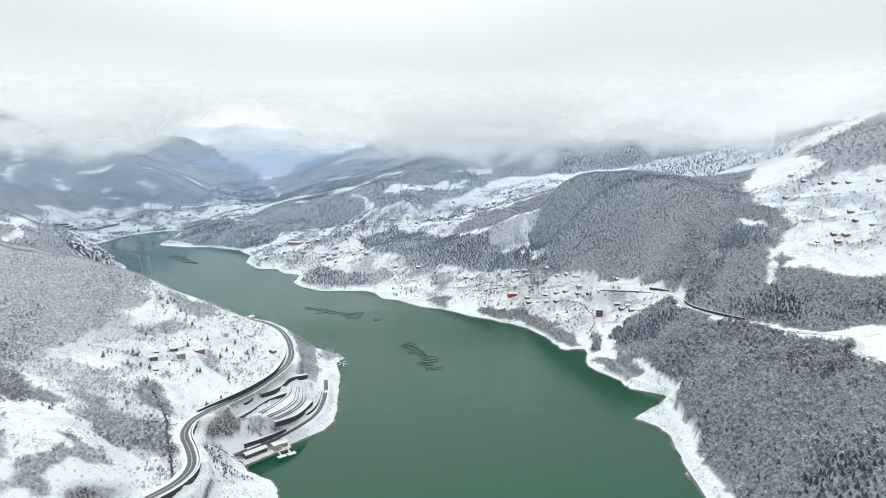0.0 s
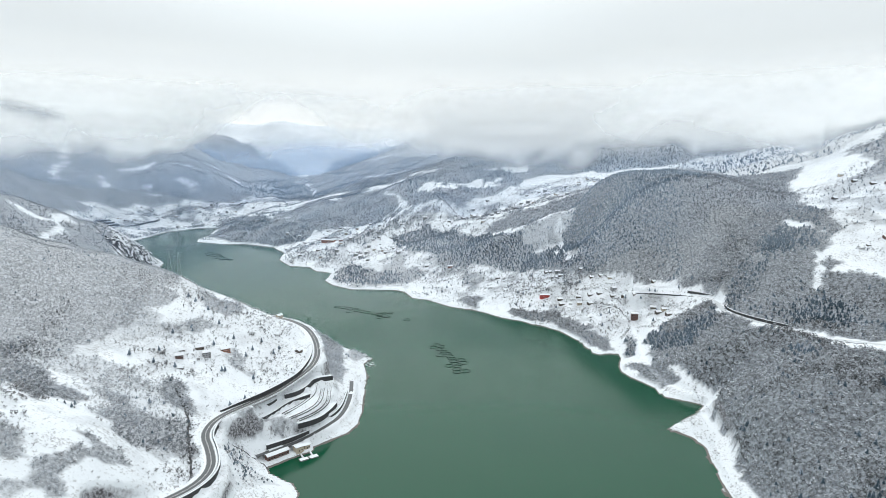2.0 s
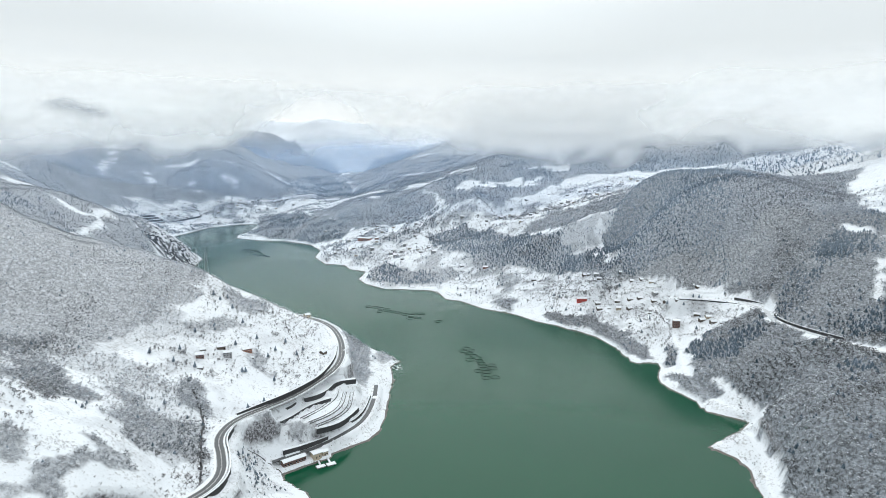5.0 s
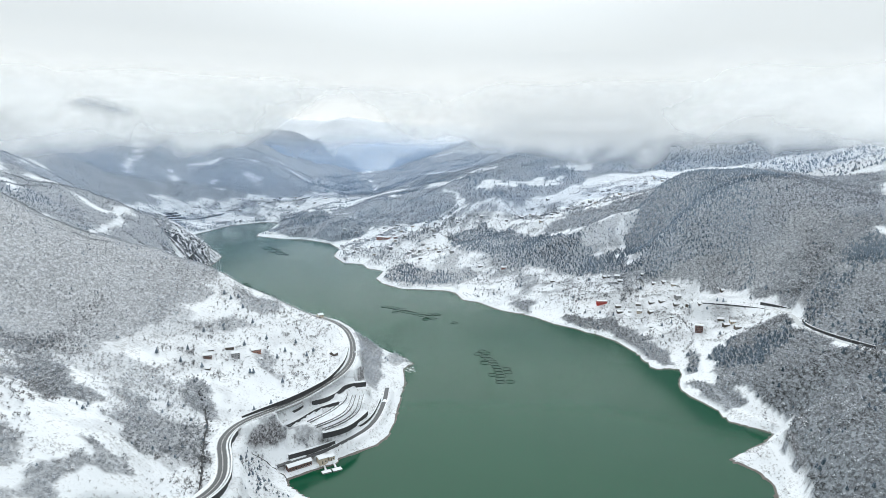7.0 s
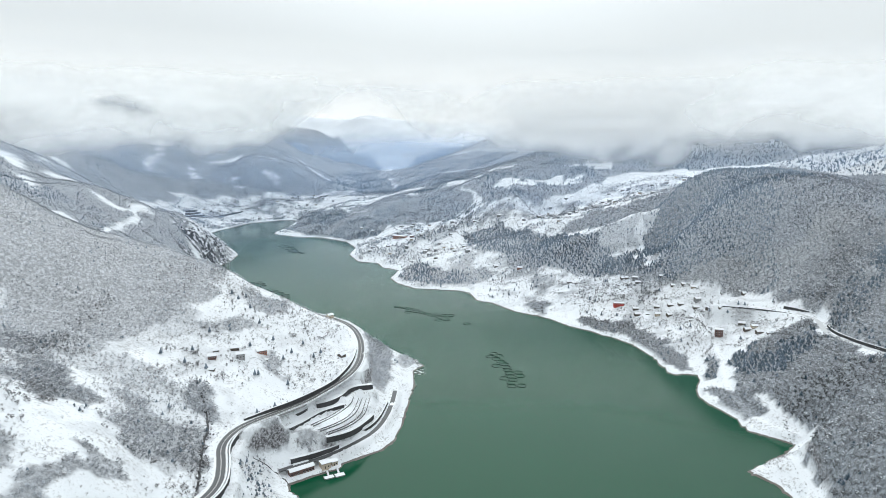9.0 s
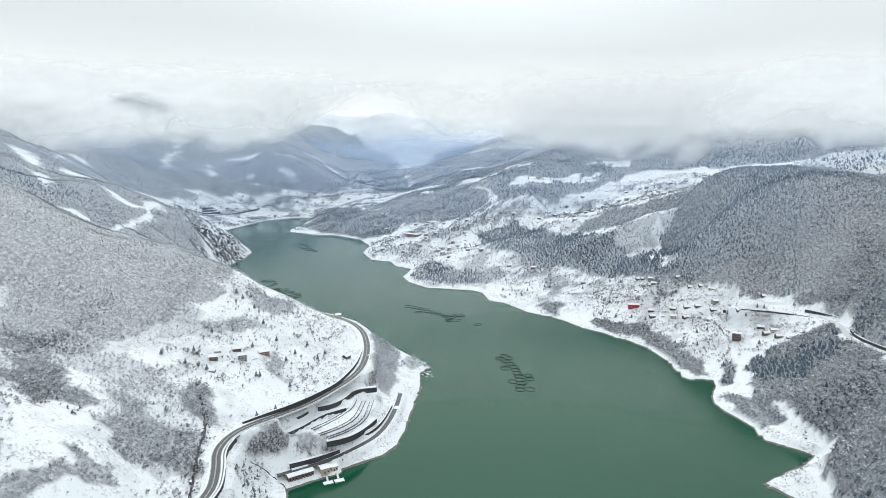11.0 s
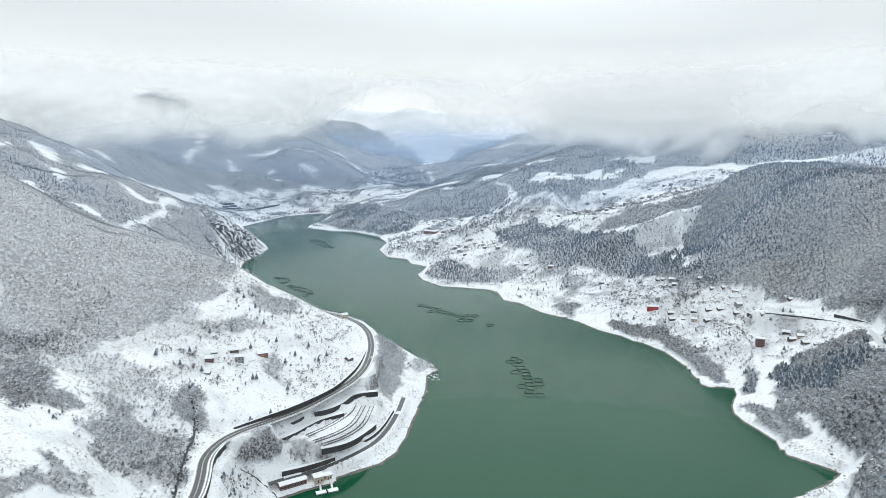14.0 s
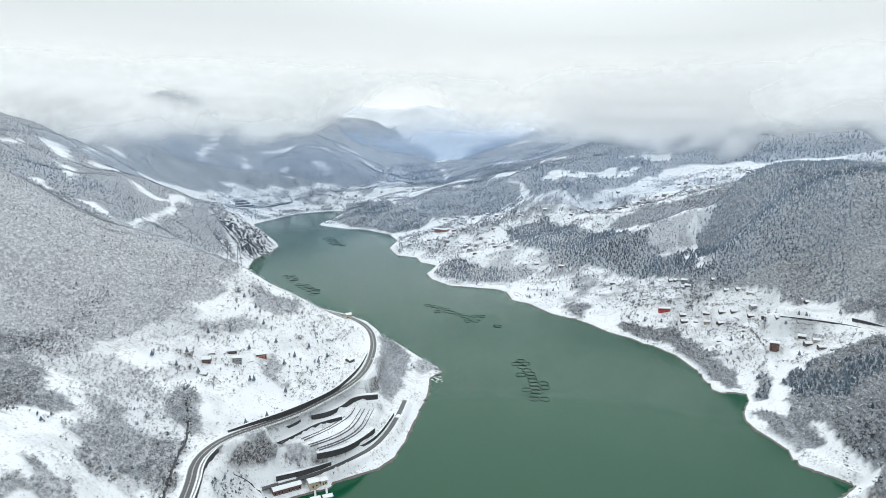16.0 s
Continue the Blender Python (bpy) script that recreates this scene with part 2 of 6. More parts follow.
# -- plan: the lake's outline and the spot heights of the hills, in metres, fitted to the camera's view --
RIGHT_BANK = [(240, -900), (225, 100), (215, 350), (209, 479), (211, 519), (215, 564), (220, 591), (214, 611), (196, 631), (214, 651),
              (236, 669), (251, 691), (238, 701), (217, 712), (211, 724), (211, 742), (202, 758), (192, 773), (185, 793), (187, 818), (194, 840), (194, 858), (186, 862), (171, 856), (162, 864),
              (156, 890), (148, 926), (130, 966), (108, 990), (91, 1001), (75, 1020), (45, 1038), (15, 1073), (-45, 1109), (-88, 1156), (-115, 1166), (-137, 1222), (-160, 1232), (-242, 1234),
              (-285, 1268), (-314, 1315), (-317, 1392), (-360, 1415), (-386, 1462), (-434, 1470), (-486, 1553), (-505, 1655), (-560, 1740),
              (-655, 1798), (-735, 1800), (-820, 1835), (-838, 1890), (-842, 1976), (-882, 2142)]
LEFT_BANK = [(-933, 2159), (-974, 2113), (-1007, 2055), (-1012, 1951), (-1018, 1867), (-1010, 1794), (-880, 1648), (-781, 1540), (-747, 1493),
             (-725, 1423), (-714, 1338), (-672, 1254), (-620, 1180), (-560, 1100), (-470, 1020), (-380, 970), (-300, 940), (-223, 915),
             (-170, 866), (-146, 848), (-131, 828), (-138, 805), (-131, 780), (-123, 745), (-118, 690), (-112, 650), (-112, 625), (-118, 605),
             (-133, 587), (-146, 572), (-152, 558), (-164, 547), (-175, 533), (-171, 526), (-147, 510), (-137, 497), (-132, 480), (-135, 400), (-150, 200), (-160, -900)]
NEAR_LEFT = [(-283, 620, 71), (-262, 651, 71), (-205, 722, 43), (-211, 817, 41), (-176, 800, 17), (-170, 689, 28), (-196, 644, 33), (-145, 656, 17),
             (-155, 602, 13), (-187, 585, 22), (-222, 601, 38), (-223, 517, 44), (-202, 527, 27), (-237, 702, 57), (-273, 724, 84), (-330, 746, 109),
             (-263, 775, 71), (-226, 548, 36), (-239, 581, 52), (-296, 599, 69), (-350, 766, 115), (-340, 663, 106), (-354, 606, 96), (-407, 640, 123),
             (-436, 558, 121), (-466, 678, 168), (-477, 621, 165), (-298, 417, 106), (-297, 509, 77), (-247, 414, 81), (-247, 484, 59), (-160, 830, 9)]
LEFT_CREST = [(-600, 670, 235), (-535, 737, 181), (-489, 782, 151), (-430, 809, 127), (-396, 822, 106), (-365, 844, 81), (-324, 857, 57), (-270, 862, 40),
              (-350, 250, 150), (-600, 300, 260), (-300, 0, 110), (-640, 0, 280), (-800, 500, 330), (-420, 900, 40), (-520, 960, 45), (-185, 440, 25), (-175, 480, 25)]
SECOND_HILL = [(-1119, 1114, 266), (-924, 1056, 207), (-750, 1021, 137), (-633, 1040, 78), (-664, 1139, 55), (-1283, 1333, 283), (-1126, 1319, 239),
               (-833, 1233, 150), (-797, 1300, 105), (-782, 1380, 80), (-804, 1430, 76), (-770, 1430, 56), (-735, 1425, 36), (-843, 1440, 86), (-873, 1540, 58), (-801, 1490, 40), (-950, 1220, 190), (-1002, 1188, 205), (-939, 1330, 145), (-1500, 1200, 380), (-900, 800, 250),
               (-1200, 1550, 150), (-1150, 1700, 60), (-880, 1480, 60), (-980, 1600, 70), (-1100, 1850, 22)]
FAR_LEFT = [(-1639, 2072, 267), (-1469, 2324, 201), (-1311, 2475, 187), (-1281, 2710, 253), (-1003, 2561, 143), (-813, 2446, 76), (-1238, 2046, 49),
            (-1322, 1818, 104), (-889, 2230, 30), (-1292, 2191, 140), (-1373, 1995, 130), (-1054, 2368, 109), (-920, 2420, 76), (-1165, 2462, 193), (-1060, 2150, 12),
            (-1600, 2500, 310), (-1900, 2000, 320), (-2400, 2500, 330), (-1700, 1600, 310), (-2400, 1400, 350), (-1500, 3000, 310), (-1250, 3300, 140), (-1400, 3250, 235), (-1570, 3600, 240), (-2415, 3280, 490), (-2700, 3000, 360), (-2100, 3500, 380)]
MIDDLE = [(-234, 1745, 85), (-490, 1995, 91), (-250, 2035, 161), (-130, 1890, 175), (-24, 1850, 154), (-16, 1755, 145), (-88, 1695, 137), (23, 1558, 103),
          (-94, 1424, 60), (72, 1277, 70), (-62, 1301, 34), (-369, 1634, 39), (120, 1089, 26), (189, 1376, 119), (211, 1293, 90), (240, 945, 33),
          (117, 1126, 36), (-100, 1326, 26), (-248, 1509, 28), (-280, 1397, 20), (-36, 1684, 95), (-575, 2110, 76), (-672, 2040, 48), (-331, 2050, 125),
          (-453, 2302, 111), (-700, 1900, 18), (-600, 1850, 25), (-420, 1800, 45), (-860, 2100, 14), (-760, 2150, 40), (-180, 1290, 8)]
MIDDLE_MOUNTAIN = [(126, 2170, 250), (300, 2067, 240), (-67, 2269, 232), (-282, 2414, 180), (-191, 2618, 200), (-562, 3328, 195), (-774, 3114, 121),
                   (-760, 2600, 60), (-900, 2900, 40), (-1000, 3300, 60), (220, 2350, 280), (100, 2700, 285), (600, 2100, 262), (-737, 3373, 134), (191, 1700, 168), (420, 1700, 185), (700, 1800, 245), (1000, 2600, 300)]
WOODED_HILL = [(235, 1334, 190), (304, 1307, 218), (379, 1288, 228), (457, 1287, 222), (528, 1265, 211), (101, 1323, 105), (171, 1328, 150), (215, 1130, 80),
               (300, 1100, 120), (319, 1033, 80), (358, 962, 85), (231, 1162, 130), (300, 1130, 175), (434, 1109, 195), (405, 935, 130), (245, 1050, 45), (300, 1470, 191), (214, 1470, 155), (128, 1470, 123), (42, 1470, 91), (500, 1450, 195)]
RIGHT_SLOPE = [(522, 1152, 198), (490, 920, 142), (446, 866, 124), (566, 944, 164), (581, 1050, 195), (676, 1107, 240), (775, 1167, 297), (674, 1000, 200),
               (572, 835, 116), (444, 802, 103), (485, 699, 95), (401, 598, 90), (336, 476, 88), (269, 372, 70), (668, 1510, 240), (244, 965, 40), (332, 908, 64),
               (363, 776, 68), (383, 697, 76), (428, 657, 84), (900, 900, 330), (700, 650, 190), (600, 450, 200), (600, 0, 230), (320, 0, 100), (1300, 1300, 480)]
RIGHT_NEAR = [(200, 689, 4), (230, 672, 12), (239, 648, 40), (255, 561, 58), (304, 520, 68), (258, 513, 44), (251, 690, 10), (291, 688, 52), (320, 650, 70),
              (315, 737, 70), (218, 690, 3), (230, 760, 18), (250, 800, 24), (280, 850, 40), (232, 600, 10), (228, 560, 7), (228, 520, 9), (240, 470, 16), (215, 840, 8), (220, 870, 12), (230, 900, 22)]
# farthest mountains pulled in to stay within the camera's range
DISTANCE = [(-218, 3964, 385), (-12, 4056, 330), (-492, 3947, 275), (-1484, 4471, 400), (-1755, 4465, 360), (-1252, 4468, 380), (-927, 4045, 180), (-996, 3201, 33),
            (-1050, 3600, 60), (-1100, 3900, 110), (-1300, 4100, 220), (-2300, 4200, 520), (600, 4200, 330), (1400, 3600, 330), (-1900, 3900, 380), (2400, 2400, 420), (2400, 600, 620), (-2400, 0, 560), (1400, 0, 420)]


def smooth(lo, hi, v):
    v = np.clip((v - lo) / (hi - lo), 0, 1)
    return v * v * (3 - 2 * v)


LAKE = np.array(RIGHT_BANK + LEFT_BANK, float)


def to_line(x, y, line):
    """Distance from points to a polyline, how far along it (in segments), and the side."""
    best, along = np.full(x.shape, 1e9), np.zeros(x.shape)
    for n, ((ax, ay), (bx, by)) in enumerate(zip(line[:-1], line[1:])):
        dx, dy = bx - ax, by - ay
        u = np.clip(((x - ax) * dx + (y - ay) * dy) / (dx * dx + dy * dy), 0, 1)
        d = np.hypot(x - ax - u * dx, y - ay - u * dy)
        near = d < best
        best, along = np.where(near, d, best), np.where(near, n + u, along)
    return best, along


def inside(x, y, ring):
    """Whether points lie in a closed outline."""
    hit = np.zeros(np.shape(x), bool)
    for (ax, ay), (bx, by) in zip(ring, np.roll(ring, -1, 0)):
        if ay != by:
            hit ^= ((ay > y) != (by > y)) & (x < (bx - ax) * (y - ay) / (by - ay) + ax)
    return hit


def wave(x, y, size, seed):
    """Smooth value noise, -1 to 1, on a lattice of the given size."""
    rng = np.random.RandomState(seed)
    table = rng.uniform(-1, 1, (256, 256))
    u, v = x / size + 1000, y / size + 1000
    i, j = np.floor(u).astype(int), np.floor(v).astype(int)
    fu, fv = u - i, v - j
    fu, fv = fu * fu * (3 - 2 * fu), fv * fv * (3 - 2 * fv)
    at = lambda a, b: table[a % 256, b % 256]
    return (at(i, j) * (1 - fu) + at(i + 1, j) * fu) * (1 - fv) + (at(i, j + 1) * (1 - fu) + at(i + 1, j + 1) * fu) * fv


SPOTS = np.array(NEAR_LEFT + LEFT_CREST + SECOND_HILL + FAR_LEFT + MIDDLE + MIDDLE_MOUNTAIN + WOODED_HILL + RIGHT_SLOPE + RIGHT_NEAR + DISTANCE, float)
KNOTS = np.concatenate([SPOTS, np.c_[LAKE, 0 * LAKE[:, 0]]])
KERNEL = lambda d2: -np.sqrt(d2 + 900.0)
_k = KERNEL(((KNOTS[:, None, :2] - KNOTS[None, :, :2]) ** 2).sum(-1))
_k[np.diag_indices(len(SPOTS))] += 3.0
_p = np.c_[np.ones(len(KNOTS)), KNOTS[:, :2] / 1000]
_w = np.linalg.solve(np.block([[_k, _p], [_p.T, np.zeros((3, 3))]]), np.r_[KNOTS[:, 2], 0, 0, 0])
CUTS = []  # roads and benches: (line, heights, half width, run-out)


def land(x, y):
    """The ground's height without roads."""
    x, y = np.asarray(x, float), np.asarray(y, float)
    flat = np.c_[x.ravel(), y.ravel()]
    out = np.empty(len(flat))
    for n in range(0, len(flat), 20000):
        part = flat[n:n + 20000]
        out[n:n + 20000] = KERNEL(((part[:, None] - KNOTS[None, :, :2]) ** 2).sum(-1)) @ _w[:-3] + np.c_[np.ones(len(part)), part / 1000] @ _w[-3:]
    h = out.reshape(x.shape)
    shore, _ = to_line(x, y, np.r_[LAKE, LAKE[:1]])
    wet = inside(x + wave(x, y, 9, 6) * 2.4 + wave(x, y, 26, 66) * 3.0, y + wave(x, y, 9, 16) * 2.4 + wave(x, y, 26, 67) * 3.0, LAKE)
    rough = wave(x, y, 90, 1) * 5 + wave(x, y, 38, 2) * 2.4 + wave(x, y, 15, 3) * 1.1 + wave(x, y, 6, 19) * 0.3
    far = smooth(1700, 3200, y)
    rough = rough + far * (wave(x, y, 240, 4) * 26 + wave(x, y, 110, 5) * 12)
    steep = smooth(-520, -760, x) * smooth(900, 1100, y)
    rough = rough + steep * (6 - 16 * np.abs(wave(x, y, 120, 17)) + wave(x, y, 45, 18) * 5)
    h = h + rough * smooth(8, 120, shore) * (1 - 0.5 * smooth(-80, 160, x) * smooth(900, 1000, y) * (1 - smooth(1200, 1400, y)))
    bank = 0.5 * shore
    w = smooth(0, 40, shore)
    h = np.maximum(w * h + (1 - w) * np.minimum(bank, np.maximum(h, 2.0) + 1), np.minimum(0.3 * shore, 2.5))
    return np.where(wet, -np.minimum(0.35 * shore, 25), h)


def ground(x, y):
    """The ground's height with the roads and benches cut into it."""
    h = land(x, y)
    for line, heights, half, run in CUTS:
        d, along = to_line(np.asarray(x, float), np.asarray(y, float), line)
        level = np.interp(along, np.arange(len(line)), heights)
        w = 1 - smooth(half, half + run, d)
        h = h * (1 - w) + level * w
    return h
# -- end of the plan --

# -- roads, benches and tracks cut into the slopes --
MAIN_ROAD = [(-222, 372), (-204, 402), (-189, 426), (-188, 451), (-201, 478), (-217, 503), (-221, 528), (-216, 548), (-204, 568), (-188, 597),
             (-179, 630), (-171, 668), (-173, 706), (-185, 750), (-199, 786), (-218, 822), (-244, 851), (-278, 872), (-330, 890)]
FOOT_OF_WALL = [(-195, 398), (-180, 424), (-179, 453), (-192.5, 483), (-208, 508), (-212, 528)]
LOW_ROAD = [(-188, 541), (-179.5, 548.5), (-167.5, 559.5), (-158, 571.5), (-149.5, 584), (-138, 604), (-131, 621), (-128, 645), (-131, 683), (-138, 720)]
LOW_LEVELS = [7, 8, 8, 8, 8, 9, 9.5, 10.5, 11, 10]
STATION = [(-182, 540), (-172, 550), (-160, 562), (-150, 568)]
U_WALL, U_TOPS = [(-182.6, 611.1), (-173.0, 619.7), (-166.7, 636.6), (-167.1, 660.6), (-150.6, 680.5)], [36.5, 36.5, 36, 35, 31]
W2_WALL, W2_TOPS = [(-190.1, 568.2), (-183.6, 580.5), (-180.5, 592.5), (-176, 606), (-169, 615.5), (-161.5, 626)], [31.5, 32, 32, 32, 32, 31.5]
W3_WALL, W3_TOPS = [(-159.7, 577.1), (-150.3, 585.7), (-143.2, 599.0), (-139.3, 621.9), (-138.1, 643.1)], [22, 21.5, 20, 18, 16]
LOW_WALL = [(-181.9, 551.2), (-169.9, 561.8), (-160.5, 573.8), (-152.2, 585.8)]
ROW_A, A_LEVELS = [(-175.4, 582.6), (-164.1, 605.5), (-159.2, 634.3), (-163.9, 656.4)], [29, 29, 28.5, 28]
ROW_B, B_LEVELS = [(-167.7, 579.2), (-155.3, 597.4), (-149.3, 620.6), (-156.3, 658.7)], [26.5, 26.5, 26, 25]
ROW_C, C_LEVELS = [(-160.5, 580.0), (-147.9, 598.1), (-142.7, 624.2), (-148.1, 652.1), (-154.5, 684.1)], [24, 24, 23, 22, 21.5]
RIGHT_ROAD = [(240, 986), (268, 980), (302, 970), (328, 950), (343, 922), (338, 893), (332, 860), (338, 816), (354, 750), (375, 692), (407, 672), (420, 645), (414, 618), (396, 585), (376, 570), (372, 521)]
RIGHT_LEVELS = [59, 59.5, 60, 61, 61, 60, 61.5, 65, 72, 77, 79, 84, 88, 90, 91, 97]
PLATFORM = [(262, 1006), (282, 1010), (296, 1000)]
SHORE_TRACK = [(237, 961), (226, 900), (222, 843), (218, 792), (223, 748), (240, 713), (254, 700)]
LOW_TRACK = [(234, 640), (236, 600), (229, 571), (225, 539), (225, 508), (228, 477)]
TRACK_LEVELS = [34, 21, 12, 8, 7, 7, 8]


def beside(line, off):
    """A line shifted to its left by off metres."""
    p = np.array(line, float)
    t = np.gradient(p, axis=0)
    t /= np.linalg.norm(t, axis=1)[:, None]
    return p + np.c_[-t[:, 1], t[:, 0]] * off


CUTS += [(MAIN_ROAD, [44.0] * 19, 7.5, 7), (FOOT_OF_WALL, [38.5] * 6, 2.4, 3), (beside(U_WALL, 4), U_TOPS, 3.5, 3), (beside(W2_WALL, 4), W2_TOPS, 3.5, 3), (ROW_A, A_LEVELS, 5, 3), (ROW_B, B_LEVELS, 5, 3), (ROW_C, C_LEVELS, 4.5, 3),
         (beside(W3_WALL, 3.5), W3_TOPS, 2.5, 2.5), (beside(W2_WALL[:4], -3.5), [27.5, 28, 28, 28], 2, 2), (beside(U_WALL[2:], -3.5), [31.5, 30.5, 26.5], 2, 2), (beside(W3_WALL, -4), [17.5, 16, 14, 12, 11], 2.5, 3),
         (LOW_ROAD, LOW_LEVELS, 3.2, 4), (STATION, [3.0] * 4, 4.2, 2.5), (RIGHT_ROAD, RIGHT_LEVELS, 4.4, 15), (PLATFORM, [62.0] * 3, 14, 6),
         (SHORE_TRACK, TRACK_LEVELS, 3, 4), (LOW_TRACK, [12, 10, 8, 7, 7, 8], 3.5, 6)]

# -- mesh helpers --
def grid_axis(start, *stops):
    """Coordinates from a start and (end, step) pairs."""
    out = [start]
    for end, step in stops:
        count = max(1, round((end - out[-1]) / step))
        out += list(np.linspace(out[-1], end, count + 1)[1:])
    return np.array(out)


def mesh_of(name, verts, faces, mats, smooth_on=False, index=None, attrs=()):
    """A mesh from arrays; faces is an (n, 3) or (n, 4) array; attrs are (name, value per vertex)."""
    me = bpy.data.meshes.new(name)
    verts, faces = np.asarray(verts, np.float32), np.asarray(faces, np.int32)
    k = faces.shape[1]
    me.vertices.add(len(verts))
    me.vertices.foreach_set("co", verts.ravel())
    me.loops.add(faces.size)
    me.loops.foreach_set("vertex_index", faces.ravel())
    me.polygons.add(len(faces))
    me.polygons.foreach_set("loop_start", np.arange(0, faces.size, k, dtype=np.int32))
    me.polygons.foreach_set("loop_total", np.full(len(faces), k, np.int32))
    me.polygons.foreach_set("use_smooth", np.full(len(faces), smooth_on, bool))
    for m in mats:
        me.materials.append(m)
    if index is not None:
        me.polygons.foreach_set("material_index", np.asarray(index, np.int32))
    for key, values in attrs:
        me.attributes.new(key, "FLOAT", "POINT").data.foreach_set("value", np.asarray(values, np.float32))
    me.update(calc_edges=True)
    return me


def sheet(nx, ny):
    a, b = np.meshgrid(np.arange(nx - 1), np.arange(ny - 1))
    i = (b * nx + a).ravel()
    return np.c_[i, i + 1, i + 1 + nx, i + nx]


BOX_V = np.array([(x, y, z) for z in (0, 1) for y in (-.5, .5) for x in (-.5, .5)], float)
BOX_F = np.array([(0, 2, 3, 1), (4, 5, 7, 6), (0, 1, 5, 4), (1, 3, 7, 5), (3, 2, 6, 7), (2, 0, 4, 6)])


def boxes(items):
    """Vertices and quads of boxes: (x, y, z of the foot's centre, width, depth, height, turn in degrees)."""
    v, f = [], []
    for x, y, z, w, d, h, a in items:
        c, s = math.cos(radians(a)), math.sin(radians(a))
        p = BOX_V * (w, d, h)
        f.append(BOX_F + 8 * len(v))
        v.append(np.c_[p[:, 0] * c - p[:, 1] * s + x, p[:, 0] * s + p[:, 1] * c + y, p[:, 2] + z])
    return np.concatenate(v), np.concatenate(f)


def part(name, geo, material, parent, label="", smooth_on=False):
    """One mesh object under a thing."""
    ob = new(name, mesh_of(name, geo[0], geo[1], [material], smooth_on))
    ob.parent = parent
    return tagged(ob, label)


def thing(name, label, category, place=(0, 0, 0), turn=0.0, group="", kind=""):
    ob = new(name)
    ob.empty_display_size = 1.0
    ob.matrix_basis = pose(*place, 0, 0, turn)
    return tagged(ob, label, category, group, kind)


def eased(line, rounds=3):
    """A line with its corners cut round."""
    p = np.array(line, float)
    for _ in range(rounds):
        q, r = 0.75 * p[:-1] + 0.25 * p[1:], 0.25 * p[:-1] + 0.75 * p[1:]
        p = np.concatenate([p[:1], np.stack([q, r], 1).reshape(-1, p.shape[1]), p[-1:]])
    return p


def ribbon(line, across, low, high):
    """A strip along a line of (x, y, z): across = (left, right) offsets, from z + low to z + high; a closed section."""
    p = np.asarray(line, float)
    t = np.gradient(p[:, :2], axis=0)
    t /= np.linalg.norm(t, axis=1)[:, None] + 1e-9
    side = np.c_[-t[:, 1], t[:, 0]]
    ring = []
    for off, dz in ((across[0], low), (across[1], low), (across[1], high), (across[0], high)):
        ring.append(np.c_[p[:, :2] + side * off, p[:, 2] + dz])
    v = np.stack(ring, 1).reshape(-1, 3)
    f = [(0, 1, 2, 3)]
    for n in range(len(p) - 1):
        a, b = 4 * n, 4 * n + 4
        f += [(a + k, b + k, b + (k + 1) % 4, a + (k + 1) % 4) for k in range(4)]
    e = 4 * (len(p) - 1)
    f.append((e + 3, e + 2, e + 1, e))
    return v, np.array(f)[:, ::-1]


def tube(points, radius, sides=6, closed=False):
    """A round bar through points."""
    p = np.asarray(points, float)
    n = len(p)
    t = np.roll(p, -1, 0) - np.roll(p, 1, 0) if closed else np.gradient(p, axis=0)
    t /= np.linalg.norm(t, axis=1)[:, None] + 1e-9
    ref = np.where(np.abs(t[:, 2:]) > 0.9, np.array([[1.0, 0, 0]]), np.array([[0, 0, 1.0]]))
    a = np.cross(t, ref)
    a /= np.linalg.norm(a, axis=1)[:, None] + 1e-9
    b = np.cross(t, a)
    ang = np.arange(sides) * 2 * math.pi / sides
    r = np.broadcast_to(np.asarray(radius, float), (n,))
    v = (p[:, None] + (a[:, None] * np.cos(ang)[None, :, None] + b[:, None] * np.sin(ang)[None, :, None]) * r[:, None, None]).reshape(-1, 3)
    f = []
    for i in range(n if closed else n - 1):
        j = (i + 1) % n
        f += [(i * sides + k, i * sides + (k + 1) % sides, j * sides + (k + 1) % sides, j * sides + k) for k in range(sides)]
    return v, np.array(f)


def joined(*geos):
    v, f, n = [], [], 0
    for a, b in geos:
        v.append(a)
        f.append(np.asarray(b) + n)
        n += len(a)
    return np.concatenate(v), np.concatenate(f)


